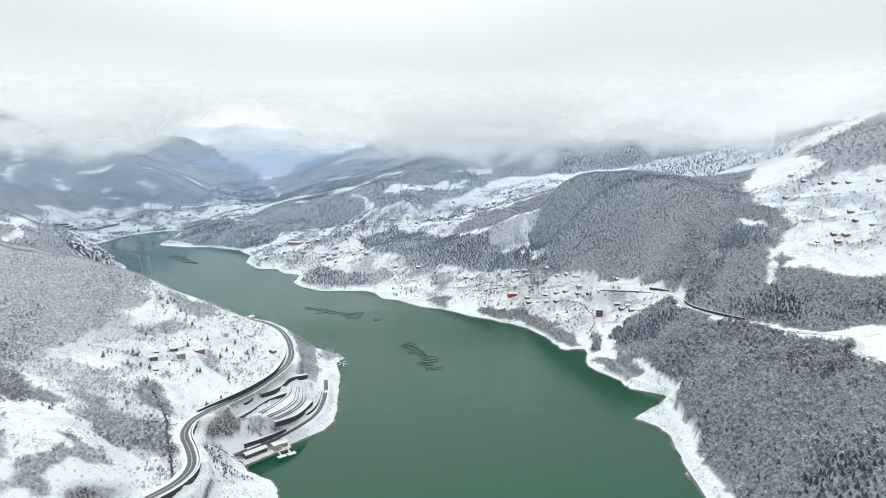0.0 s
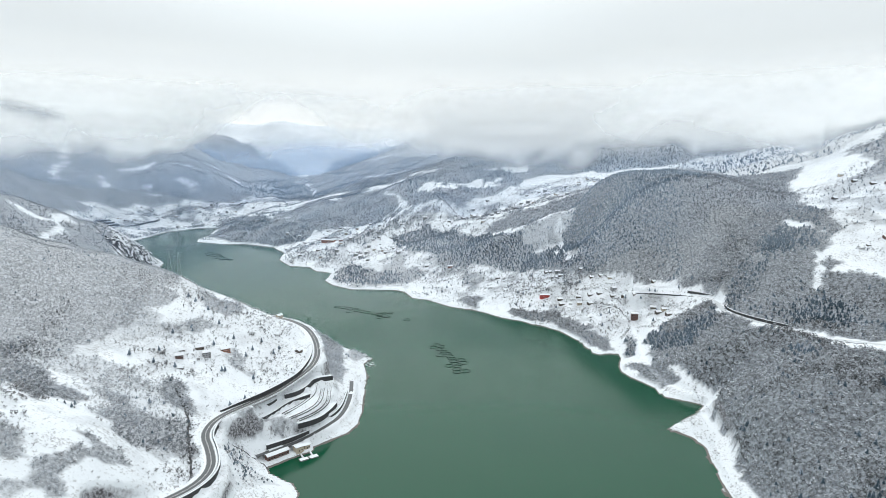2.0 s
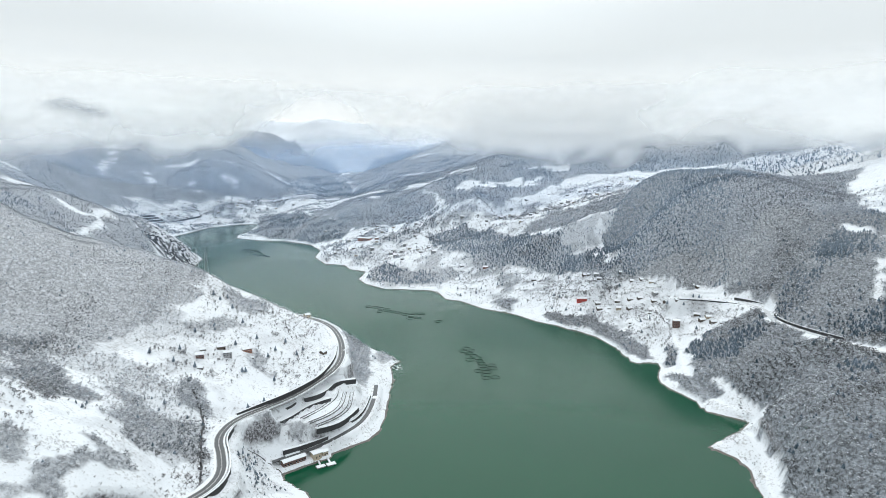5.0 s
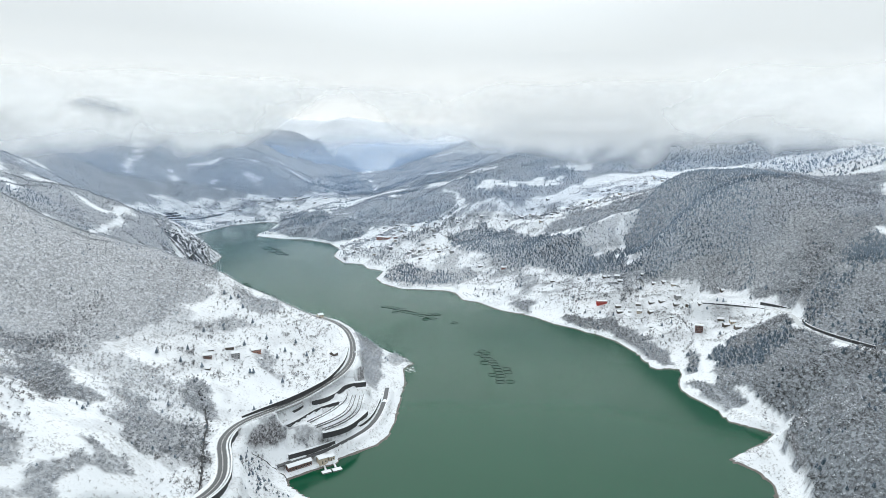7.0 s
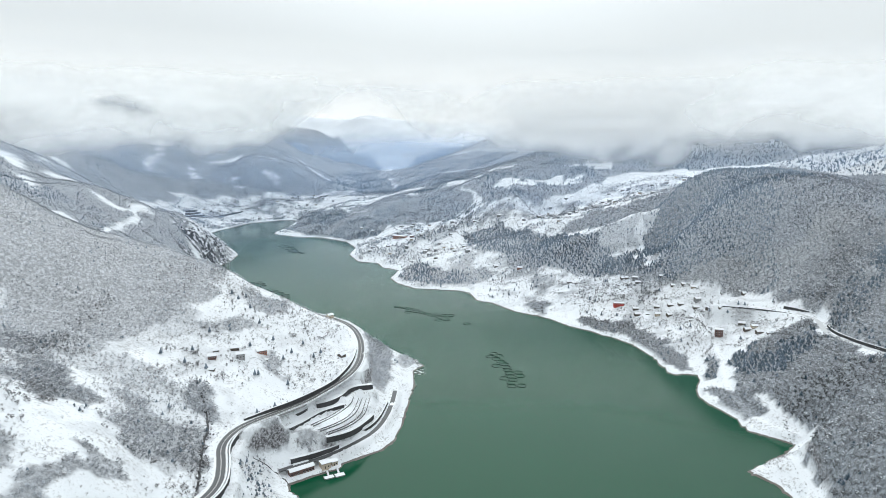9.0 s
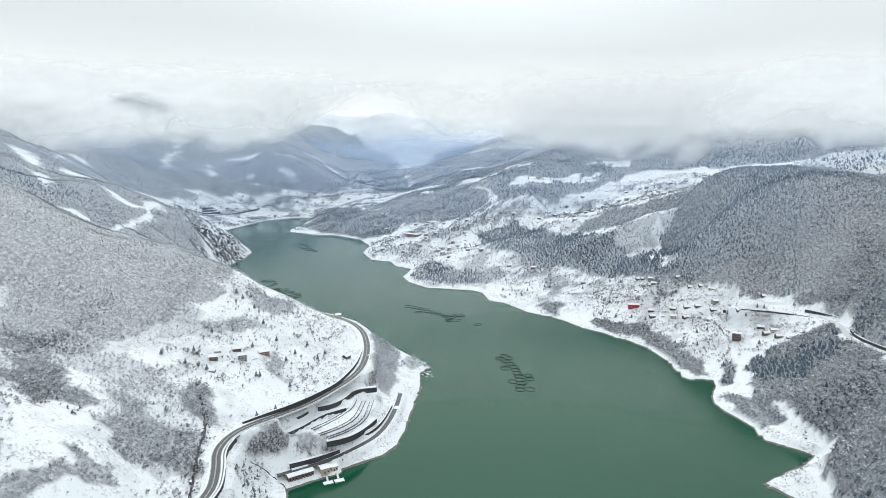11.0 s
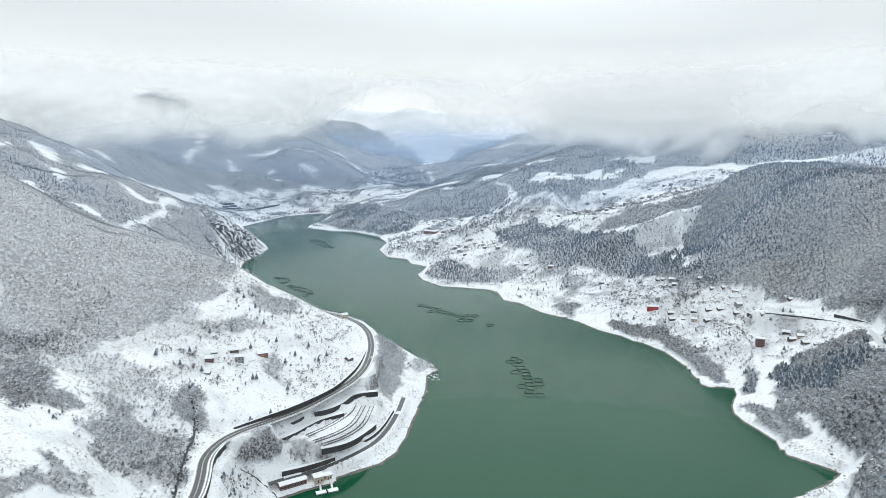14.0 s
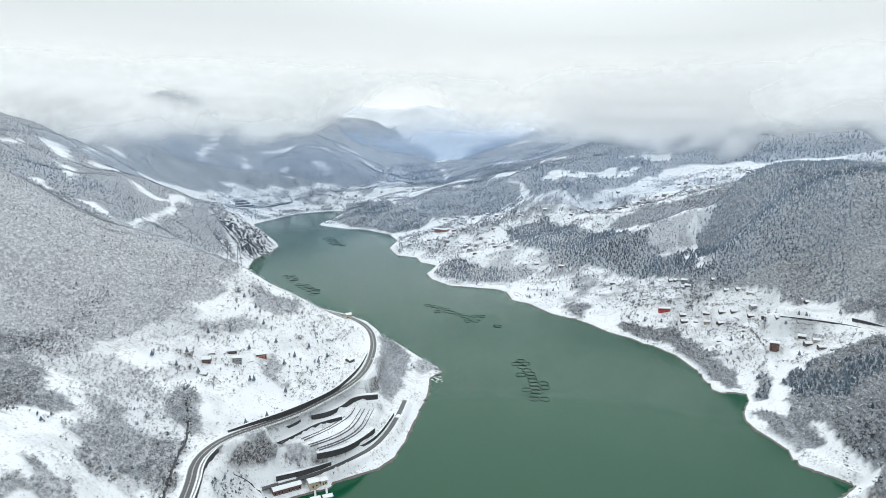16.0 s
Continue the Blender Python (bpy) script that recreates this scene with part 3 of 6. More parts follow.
# -- woods: outlines in the plan, traced from the camera's view; (outline, spacing, height, share of pines, fullness) --
WOODS = [
    ([(226, 440), (228, 502), (229, 541), (236, 582), (239, 618), (232, 637), (243, 643), (258, 650), (268, 668), (270, 690), (259, 702), (244, 727), (231, 760), (227, 811), (232, 864), (268, 892), (301, 920), (328, 912), (328, 838), (340, 790), (352, 722), (378, 680), (405, 612), (375, 523), (400, 440), (330, 330), (250, 360)], 3.3, 4.4, 0.22, 0.98),
    ([(312, 985), (332, 958), (345, 928), (338, 885), (340, 820), (362, 755), (380, 705), (410, 690), (445, 690), (470, 643), (600, 700), (650, 800), (560, 800), (450, 850), (500, 930), (540, 1010), (500, 1060), (380, 1040)], 3.5, 4.2, 0.3, 0.97),
    ([(95, 1225), (110, 1178), (198, 1112), (262, 1062), (306, 1024), (313, 992), (334, 962), (350, 936), (420, 930), (520, 1000), (545, 1160), (620, 1280), (480, 1430), (300, 1440), (200, 1480), (150, 1440), (215, 1330), (185, 1290)], 3.2, 4.0, 0.7, 0.98),
    ([(-203, 1584), (-158, 1425), (-103, 1372), (-28, 1281), (71, 1207), (123, 1187), (118, 1267), (20, 1440), (-117, 1578)], 4.2, 4.6, 0.75, 0.85),
    ([(52, 1048), (75, 1060), (135, 1046), (160, 990), (174, 930), (187, 890), (180, 868), (167, 868), (158, 896), (140, 950), (110, 996)], 2.8, 3.9, 0.03, 1),
    ([(-46, 1134), (15, 1091), (16, 1128), (-25, 1150)], 3.6, 3.4, 0, 1),
    ([(-312, 1379), (-276, 1275), (-152, 1262), (-97, 1286), (-111, 1317), (-197, 1339), (-278, 1387)], 4.6, 5, 0.35, 0.95),
    ([(-300, 1400), (-340, 1480), (-420, 1500), (-440, 1580), (-330, 1560), (-250, 1440)], 5.8, 4.5, 0.3, 0.55),
    ([(-815, 1900), (-700, 1815), (-560, 1760), (-473, 1749), (-455, 1808), (-630, 2012), (-858, 2182)], 6.0, 4.8, 0.4, 0.95),
    ([(-663, 2060), (-455, 1808), (-300, 1720), (-213, 1803), (-330, 2100), (-452, 2300), (-604, 2258)], 6.2, 4.8, 0.3, 0.95),
    ([(-239, 1888), (-150, 1690), (-60, 1700), (100, 1800), (137, 1860), (308, 1860), (400, 1960), (329, 2200), (67, 2300), (-316, 2700), (-486, 2473)], 7.0, 5.4, 0.5, 0.92),
    ([(350, 1850), (800, 1900), (1100, 2500), (300, 2800), (-500, 3500), (-850, 3200), (-650, 2600), (-316, 2700), (67, 2300)], 10.5, 6.4, 0.5, 0.92),
    ([(600, 1130), (690, 1160), (700, 1300), (1000, 1400), (1200, 1200), (900, 950), (760, 1060)], 9.0, 7.4, 0.4, 0.95),
    ([(-470, 560), (-400, 470), (-390, 520), (-393, 566), (-366, 572), (-352, 611), (-346, 650), (-338, 702), (-353, 752), (-396, 815), (-500, 830), (-620, 800), (-680, 650), (-620, 520)], 2.4, 2.1, 0.03, 1),
    ([(-274, 465), (-296, 513), (-277, 518), (-255, 502), (-234, 503), (-224, 485), (-230, 457), (-242, 448), (-256, 448)], 2.5, 3.1, 0.02, 0.85),
    ([(-355, 462), (-376, 507), (-341, 503), (-311, 468), (-308, 441), (-326, 438)], 2.5, 3.0, 0.02, 0.9),
    ([(-278, 542), (-280, 570), (-257, 562), (-245, 543), (-250, 526)], 2.6, 4.4, 0.02, 0.9),
    ([(-325, 655), (-301, 692), (-285, 693), (-293, 663), (-321, 648)], 2.6, 3.4, 0.02, 0.85),
    ([(-327, 751), (-300, 790), (-276, 779), (-274, 738), (-301, 721)], 2.6, 3.2, 0.02, 0.9),
    ([(-254, 664), (-232, 668), (-222, 638), (-240, 632)], 2.6, 3.6, 0.02, 0.8),
    ([(-257, 386), (-253, 406), (-248, 432), (-236, 424), (-239, 400), (-247, 383)], 2.4, 3.2, 0.02, 0.9),
    ([(-265, 370), (-257, 388), (-245, 385), (-246, 370), (-256, 360)], 2.4, 3.2, 0.02, 0.9),
    ([(-208, 544), (-203, 571), (-187, 570), (-163, 590), (-163, 582), (-184, 563), (-199, 550)], 2.5, 3.4, 0.02, 0.85),
    ([(-357, 623), (-329, 654), (-314, 643), (-335, 609)], 3.2, 2.4, 0.02, 0.6),
    ([(-370, 520), (-362, 552), (-339, 570), (-306, 578), (-284, 536), (-296, 516), (-329, 510)], 3.4, 2.6, 0.02, 0.62),
    ([(-237, 466), (-234, 481), (-216, 477), (-208, 458), (-220, 454)], 2.8, 3.0, 0.02, 0.7),
    ([(-420, 470), (-376, 507), (-356, 540), (-372, 575), (-400, 560), (-440, 520)], 2.9, 2.8, 0.02, 0.8),
    ([(-300, 410), (-330, 440), (-310, 470), (-350, 520), (-470, 560), (-480, 380), (-380, 320)], 4.0, 2.8, 0.02, 0.5),
    ([(234, 984), (250, 980), (262, 968), (294, 948), (300, 915), (288, 905), (275, 925), (258, 962)], 3.4, 4.2, 0.12, 0.5),
    ([(156, 1132), (172, 1130), (172, 1090), (156, 1088)], 3.4, 5.5, 0.0, 0.55),
    ([(60, 1150), (140, 1110), (150, 1080), (110, 1095), (60, 1125)], 3.6, 2.8, 0.1, 0.5),
    ([(120, 1175), (200, 1145), (215, 1120), (180, 1118), (120, 1150)], 3.6, 3.6, 0.15, 0.45),
    ([(199, 864), (206, 884), (219, 892), (222, 853), (217, 829), (201, 829)], 2.5, 3.4, 0.1, 0.95),
    ([(-206, 850), (-180, 765), (-166, 728), (-142, 702), (-140, 735), (-156, 800), (-178, 842)], 2.8, 4.2, 0, 1),
    ([(-168, 845), (-150, 798), (-143, 815), (-143, 838), (-160, 856)], 2.9, 3.4, 0.1, 0.95),
    ([(-203, 550), (-196, 566), (-182, 576), (-170, 586), (-166, 576), (-186, 556)], 3.0, 3.0, 0.0, 0.4),
    ([(-196, 500), (-184, 478), (-172, 470), (-176, 500), (-190, 520)], 3.2, 3.0, 0.2, 0.5),
    ([(-760, 2450), (-690, 2420), (-700, 2700), (-780, 2966), (-950, 3300), (-1050, 3450), (-1130, 3400), (-1010, 3100), (-900, 2800)], 12, 8, 1.0, 1.0),
    ([(-640, 1075), (-700, 1230), (-790, 1370), (-900, 1440), (-1250, 1560), (-1500, 1250), (-1200, 850), (-800, 750), (-560, 880)], 4.5, 3.5, 0.15, 0.9),
    ([(-1260, 2060), (-1120, 2250), (-1010, 2330), (-860, 2430), (-1050, 2900), (-1700, 2800), (-2400, 2300), (-2000, 1500), (-1400, 1500), (-1340, 1800)], 7.2, 5.0, 0.12, 0.97),
    ([(199, 802), (212, 808), (226, 802), (231, 773), (232, 752), (229, 722), (220, 728), (214, 750), (205, 772)], 2.4, 2.9, 0.05, 0.98),
    ([(-1000, 2950), (-900, 3150), (-1000, 3400), (-1100, 3900), (-1500, 4200), (-2300, 3900), (-1900, 3000), (-1400, 2850)], 14, 6, 0.35, 0.9),
    ([(-850, 3250), (-700, 3300), (-450, 3600), (-300, 4100), (-900, 4000), (-1000, 3500)], 14, 6, 0.35, 0.85),
    ([(15, 1450), (60, 1410), (100, 1385), (150, 1372), (185, 1372), (215, 1330), (270, 1320), (310, 1450), (230, 1520), (120, 1540), (30, 1510)], 4.6, 4.6, 0.03, 0.98),
    ([(34, 1397), (69, 1367), (147, 1325), (182, 1322), (166, 1293), (108, 1274), (44, 1292)], 3.9, 3.2, 0.1, 0.66),
    ([(150, 1345), (187, 1290), (175, 1250), (215, 1200), (240, 1320), (215, 1335)], 5, 5, 0.5, 0.6),
    ([(-860, 2480), (-760, 2560), (-900, 2900), (-820, 3200), (-1050, 3600), (-1150, 3300), (-1020, 2900), (-1000, 2600)], 13, 8, 0.6, 0.75),
    ([(-2100, 4200), (-1500, 4250), (-900, 4150), (-800, 4800), (-2200, 4800)], 30, 3.5, 0.02, 0.5),
    ([(-500, 3500), (100, 2800), (600, 3000), (700, 4300), (-300, 4200)], 20, 5, 0.3, 0.85),
    ([(-296, 384), (-299, 401), (-283, 396), (-267, 374), (-271, 361), (-278, 361)], 2.4, 3.0, 0.02, 0.9),
    ([(-385, 489), (-370, 507), (-340, 505), (-308, 479), (-300, 438), (-330, 455), (-341, 438)], 2.5, 3.0, 0.02, 0.9),
    ([(-263, 350), (-255, 361), (-241, 375), (-239, 368), (-258, 344)], 2.4, 3.0, 0.02, 0.85),
    ([(-360, 669), (-325, 674), (-324, 647), (-353, 633)], 3.0, 2.4, 0.02, 0.7),
    ([(-212, 520), (-201, 543), (-186, 536), (-160, 500), (-178, 450), (-193, 473)], 3.4, 2.6, 0.5, 0.55),
    ([(-300, 470), (-306, 520), (-329, 519), (-300, 575), (-262, 540), (-240, 505), (-224, 485), (-215, 470), (-236, 440), (-256, 448)], 3.4, 2.6, 0.1, 0.5),
    ([(-2700, 3000), (-2400, 2850), (-2050, 3050), (-2100, 3500), (-2500, 3600)], 20, 5, 0.3, 0.95),
    ([(316, 988), (350, 975), (385, 935), (378, 868), (334, 868), (341, 900), (342, 925), (330, 950)], 3.2, 3.6, 0.2, 1),
    ([(480, 1450), (700, 1350), (950, 1500), (1000, 1900), (600, 1900), (420, 1700)], 9.5, 6.5, 0.5, 0.62),
    ([(-760, 2400), (-640, 2330), (-560, 2420), (-420, 2250), (-330, 2180), (-380, 2500), (-560, 2750), (-680, 2800)], 9.5, 6, 0.3, 0.85),
    ([(-100, 1500), (0, 1450), (30, 1500), (-40, 1580)], 7, 5, 0.3, 0.5),
    ([(-330, 1600), (-280, 1560), (-230, 1600), (-260, 1680)], 7, 5, 0.5, 0.6),
]
WOODS = [(np.array(o, float), s, h, p, d) for o, s, h, p, d in WOODS]
# open strips and meadows in the woods: (line, half width)
CLEARINGS = [([(-135, 1862), (-75, 1845)], 21.1), ([(5, 1870), (50, 1862)], 18.6), ([(-320, 2140), (-280, 2120)], 27.9), ([(-1112, 1219), (-1062, 1192), (-1003, 1150), (-878, 1047)], 8), ([(-1018, 1246), (-982, 1261)], 9), ([(-893, 1201), (-863, 1189), (-834, 1182)], 9), ([(-1521, 1805), (-1488, 1819)], 10), ([(-766, 947), (-762, 966), (-727, 950), (-691, 927)], 5),
             ([(-669, 950), (-717, 1019), (-760, 1108), (-772, 1162), (-820, 1228), (-825, 1265)], 2.5), ([(-853, 955), (-820, 940)], 5), ([(-1081, 1082), (-1091, 1138)], 8), ([(-1092, 1282), (-1124, 1341)], 6), ([(-832, 1244), (-811, 1255)], 8),
             ([(430, 830), (470, 900)], 4.3), ([(470, 1000), (500, 960)], 5.6), ([(60, 2000), (130, 1960)], 18.6), ([(-200, 2150), (-150, 2100)], 15.5), ([(-500, 2150), (-440, 2050)], 11.2),
             ([(-1115, 2405), (-1060, 2380)], 7), ([(-1150, 2270), (-1200, 2300)], 6), ([(-1269, 2072), (-1250, 2090)], 13), ([(-1200, 2533), (-1150, 2560)], 9), ([(-1202, 2846), (-1190, 2780)], 16), ([(-1031, 2705), (-990, 2680)], 15), ([(-1062, 2238), (-1030, 2250)], 8),
             ([(-1300, 2200), (-1400, 2330)], 6), ([(-1420, 2100), (-1500, 2250), (-1560, 2400)], 5), ([(-1350, 2420), (-1300, 2520)], 7), ([(176, 1182), (168, 1240), (162, 1300)], 8)]
SITES = []  # (x, y, clearance) of buildings, kept clear of trees


def woodland(x, y, floor=False):
    """How thick the undergrowth of the woods is, 0 to 1."""
    out = np.zeros(np.shape(x))
    sx, sy = x + wave(x, y, 30, 7) * 13 + wave(x, y, 9, 37) * 5, y + wave(x, y, 30, 8) * 13 + wave(x, y, 9, 38) * 5
    for o, s, h, p, d in WOODS:
        lo, hi = o.min(0) - 15, o.max(0) + 15
        m = (sx > lo[0]) & (sx < hi[0]) & (sy > lo[1]) & (sy < hi[1])
        if m.any():
            out[m] = np.maximum(out[m], inside(sx[m], sy[m], o) * d)
    gaps = wave(x, y, 46, 9) * 0.6 + wave(x, y, 19, 10) * 0.4
    for line, half in CLEARINGS:
        out = out * smooth(half * 0.8, half * 1.3 + 4, to_line(x, y, line)[0] + (gaps * 1.8 + wave(x, y, 23, 17) * 0.8) * half + wave(x, y, 11, 18) * (0.5 * half + 3))
    if floor:
        return out * smooth(0.2, 0.85, out) * smooth(-0.75, -0.35, gaps + (out - 0.62) * 1.6)
    return (out > 0.01) * (0.82 + 0.18 * out) * np.minimum(1, out * 8) * smooth(-0.75, -0.35, gaps + (out - 0.62) * 1.6)


def frosted(x, y):
    """How far twigs and undergrowth turn to their rimed tones: set by region, most on the left bank."""
    return (1 - smooth(-150, 0, x)) * (1 - 0.95 * smooth(1250, 1750, y)) * (1 - 0.85 * smooth(520, 780, -x)) * 0.75 * (1 - 0.45 * smooth(-440, -380, x) * (1 - smooth(540, 640, y))) + 0.2 - 0.14 * smooth(100, 200, x) * (1 - smooth(700, 900, y)) + 0.45 * smooth(20, 200, x) * smooth(860, 1020, y) * (1 - smooth(1500, 1900, y))


def off_roads(x, y):
    """Distance to the nearest road or bench, less its half width."""
    best = np.full(np.shape(x), 1e9)
    for line, _, half, _ in CUTS:
        best = np.minimum(best, to_line(x, y, line)[0] - half)
    return best


# -- ground and water --
GX = grid_axis(-3400, (-1800, 50), (-1000, 20), (-520, 8), (-250, 4), (-108, 2.5), (40, 9), (290, 3.4), (480, 4.5), (800, 10), (1500, 25), (3000, 75))
GY = grid_axis(-900, (350, 50), (760, 3), (1060, 4), (1350, 7), (2300, 13), (3200, 25), (4850, 40))
gx, gy = np.meshgrid(GX, GY)
gz = ground(gx, gy)
def level(x, y):
    """The height of the ground sheet at a place."""
    x, y = np.asarray(x, float), np.asarray(y, float)
    i, j = np.clip(np.searchsorted(GX, x) - 1, 0, len(GX) - 2), np.clip(np.searchsorted(GY, y) - 1, 0, len(GY) - 2)
    u, v = (x - GX[i]) / (GX[i + 1] - GX[i]), (y - GY[j]) / (GY[j + 1] - GY[j])
    return (gz[j, i] * (1 - u) + gz[j, i + 1] * u) * (1 - v) + (gz[j + 1, i] * (1 - u) + gz[j + 1, i + 1] * u) * v


def clear_spots(x, y, shore, verge):
    """Which places lie on open land, off the shore and the roads."""
    return ~inside(x, y, LAKE) & (to_line(x, y, np.r_[LAKE, LAKE[:1]])[0] > shore) & (off_roads(x, y) > verge)


woods_here = woodland(gx, gy, True)
# withered grass and low growth that shows through the snow of the fields
for (x0, y0), (x1, y1), most in (((-420, 380), (-190, 880), 0.35), ((40, 890), (340, 1210), 0.45), ((-330, 1110), (330, 1790), 0.9), ((-720, 1420), (-200, 1900), 0.8), ((500, 850), (760, 1180), 0.6), ((-1280, 1850), (-740, 2480), 0.9)):
    zone = smooth(x0, x0 + 60, gx) * (1 - smooth(x1 - 60, x1, gx)) * smooth(y0, y0 + 60, gy) * (1 - smooth(y1 - 60, y1, gy))
    tufts = wave(gx, gy, 44, 26) * 0.5 + wave(gx, gy, 17, 27) * 0.5 + wave(gx, gy, 7, 28) * 0.25
    woods_here = np.maximum(woods_here, zone * most * smooth(-0.05, 0.4, tufts))
woods_here = woods_here * smooth(3, 10, to_line(gx, gy, np.r_[LAKE, LAKE[:1]])[0])
rock_here = np.zeros(gx.shape)
for cx, cy, r in ((-766, 1345, 52), (-762, 1400, 50), (-738, 1335, 34), (-722, 1255, 22), (-744, 1440, 36), (-778, 1475, 34), (-720, 1385, 34), (-800, 1420, 30), (-700, 1230, 16), (-138, 833, 10), (-145, 843, 9)):
    rock_here = np.maximum(rock_here, 1 - smooth(0.4, 1.0, np.hypot(gx - cx, gy - cy) / r + wave(gx, gy, 14, 12) * 0.55))
ground_sheet = new("ground", mesh_of("ground", np.c_[gx.ravel(), gy.ravel(), gz.ravel()], sheet(len(GX), len(GY)), [SNOW], True,
                                     attrs=[("woods", woods_here.ravel()), ("rock", rock_here.ravel()), ("frost", (frosted(gx, gy) - 0.14 * smooth(20, 200, gx) * smooth(860, 1020, gy) * (1 - smooth(1500, 1900, gy))).ravel())]))
tagged(ground_sheet, "snow-covered valley slopes around the lake", "ground", kind="structure")
wx, wy = np.meshgrid([-1100, -400, 400.0], [-900, 500, 2300.0])
lake = new("water", mesh_of("water", np.c_[wx.ravel(), wy.ravel(), 0 * wx.ravel()], sheet(3, 3), [WATER]))
tagged(lake, "calm green water of the reservoir lake", "lake", kind="structure")


# -- cloud banks on the slopes and veils standing in for haze: soft sheets --
def puffs(az, z, size, seed):
    """Billows, -1 to 1, on a warped grid."""
    u, v = az * size, z * 1.5
    u, v = u + wave(u, v, 150, seed + 7) * 70 + wave(u, v, 60, seed + 8) * 25, v + wave(u, v, 150, seed + 9) * 60 + wave(u, v, 60, seed + 10) * 25
    return wave(u, v, 210, seed) * 0.5 + wave(u, v, 95, seed + 1) * 0.28 + wave(u, v, 44, seed + 2) * 0.15 + wave(u, v, 20, seed + 3) * 0.07


def cloud_bank(name, label, radius, az0, az1, z0, z1, cover, material, lean=1.3):
    """A sheet curved round the middle of the camera's path; cover(az, z) gives how thick it is."""
    az, z = np.meshgrid(np.linspace(az0, az1, max(24, int((az1 - az0) * (1.5 if name == "haze_veil" else 3)))), np.linspace(z0, z1, 60))
    r = radius + wave(az * 12, z, 60, 21) * 40
    r = r + (z - 250) * lean
    x, y = 40 + r * np.sin(np.radians(az)), 75 + r * np.cos(np.radians(az))
    ends = az + puffs(az, z, radius / 60, 47) * 5
    edge = smooth(az0 + 3, az0 + 19, ends) * (1 - smooth(az1 - 19, az1 - 3, ends)) * (1 - smooth(z1 - 40, z1, z))
    c = np.clip(cover(az, z), 0, 1) * edge
    ob = new(name, mesh_of(name, np.c_[x.ravel(), y.ravel(), z.ravel()], sheet(*az.shape[::-1]), [material], True, attrs=[("cover", c.ravel())]))
    return tagged(ob, label, "cloud", kind="stuff")


def deck(base, soft, size, seed, lift=70, top=470):
    return lambda az, z: smooth(0, soft, z - base(az) + puffs(az, z, size, seed) * lift) * (1 - smooth(top - 130, top + 60, z + puffs(az, z, size * 0.5, seed + 5) * 30))


summit = lambda shape: lambda az, z: shape(az, z) * (1 - 0.92 * np.exp(-((az + 37.2) / 2.4) ** 4 - ((z - 372 + 9 * (az + 37.2)) / 17) ** 2))
notch = lambda a: 170 * np.exp(-((a + 19) / 5.0) ** 2)
cloud_bank("cloud", "low white cloud lying on the far wooded slopes", 2020, -84, -2, 120, 900, summit(deck(lambda a: 222 + notch(a), 80, 36, 30, 62)), CLOUD)
cloud_bank("cloud", "thin drifting cloud in front of the far slopes", 1750, -84, -10, 120, 900, summit(deck(lambda a: 240 + notch(a), 130, 31, 130, 90)), CLOUD)
cloud_bank("cloud", "long white cloud along the mountain shoulder", 1900, -22, 62, 120, 900, deck(lambda a: 203 + 1.6 * np.abs(a - 6) + 0.4 * notch(a), 80, 38, 41, 62), CLOUD)
cloud_bank("cloud", "ragged white cloud over the village slope", 1330, 0, 84, 120, 800,
           deck(lambda a: 256 + 14 * (a >= 27) - 42 * np.exp(-((a - 26) / 3.5) ** 2), 100, 22, 50, 50, 440), CLOUD)
# see-through blue veils round the camera's path lay distance haze over the hills
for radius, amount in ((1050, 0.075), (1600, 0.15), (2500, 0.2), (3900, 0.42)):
    cloud_bank("haze_veil", "see-through blue-grey veil standing in for the valley's haze", radius, -76, 72, 4, 620,
               lambda az, z: amount * (0.35 + 0.65 * smooth(0, 160, z)) * (1 - 0.85 * smooth(230, 330, z)) * (1 + 0.5 * puffs(az, z, radius / 60, 70)), HAZE_VEIL, 0.0)


# -- woods as stuff: many small trees in a few meshes --
def twig_tree(rng, sprays, size):
    """A leafless tree 1 high: a tapered trunk under a round cloud of small twig sprays."""
    v = [(0.03, 0, -0.08), (-0.015, 0.026, -0.08), (-0.015, -0.026, -0.08), (0, 0, 0.7)]
    f = [(0, 1, 3), (1, 2, 3), (2, 0, 3)]
    lie = [0.1] * 4
    for k in range(sprays):
        d = rng.normal(size=3)
        d *= rng.uniform(0.55, 1.0) / (np.linalg.norm(d) + 1e-9)
        c = d * (0.27, 0.27, 0.36) + (0, 0, 0.6)
        a, b = rng.normal(size=3), rng.normal(size=3)
        a /= np.linalg.norm(a)
        b -= a * (a @ b)
        b /= np.linalg.norm(b) + 1e-9
        r = size * rng.uniform(0.6, 1.3)
        n = len(v)
        for q in (a, -0.5 * a + 0.75 * b, -0.5 * a - 0.75 * b):
            v.append(tuple(c + q * r))
            lie.append(np.clip(0.12 + 0.7 * (c[2] - 0.25) / 0.7 + rng.uniform(-0.25, 0.25), 0, 1))
        f.append((n, n + 1, n + 2))
    return np.array(v), np.array(f), np.array(lie)


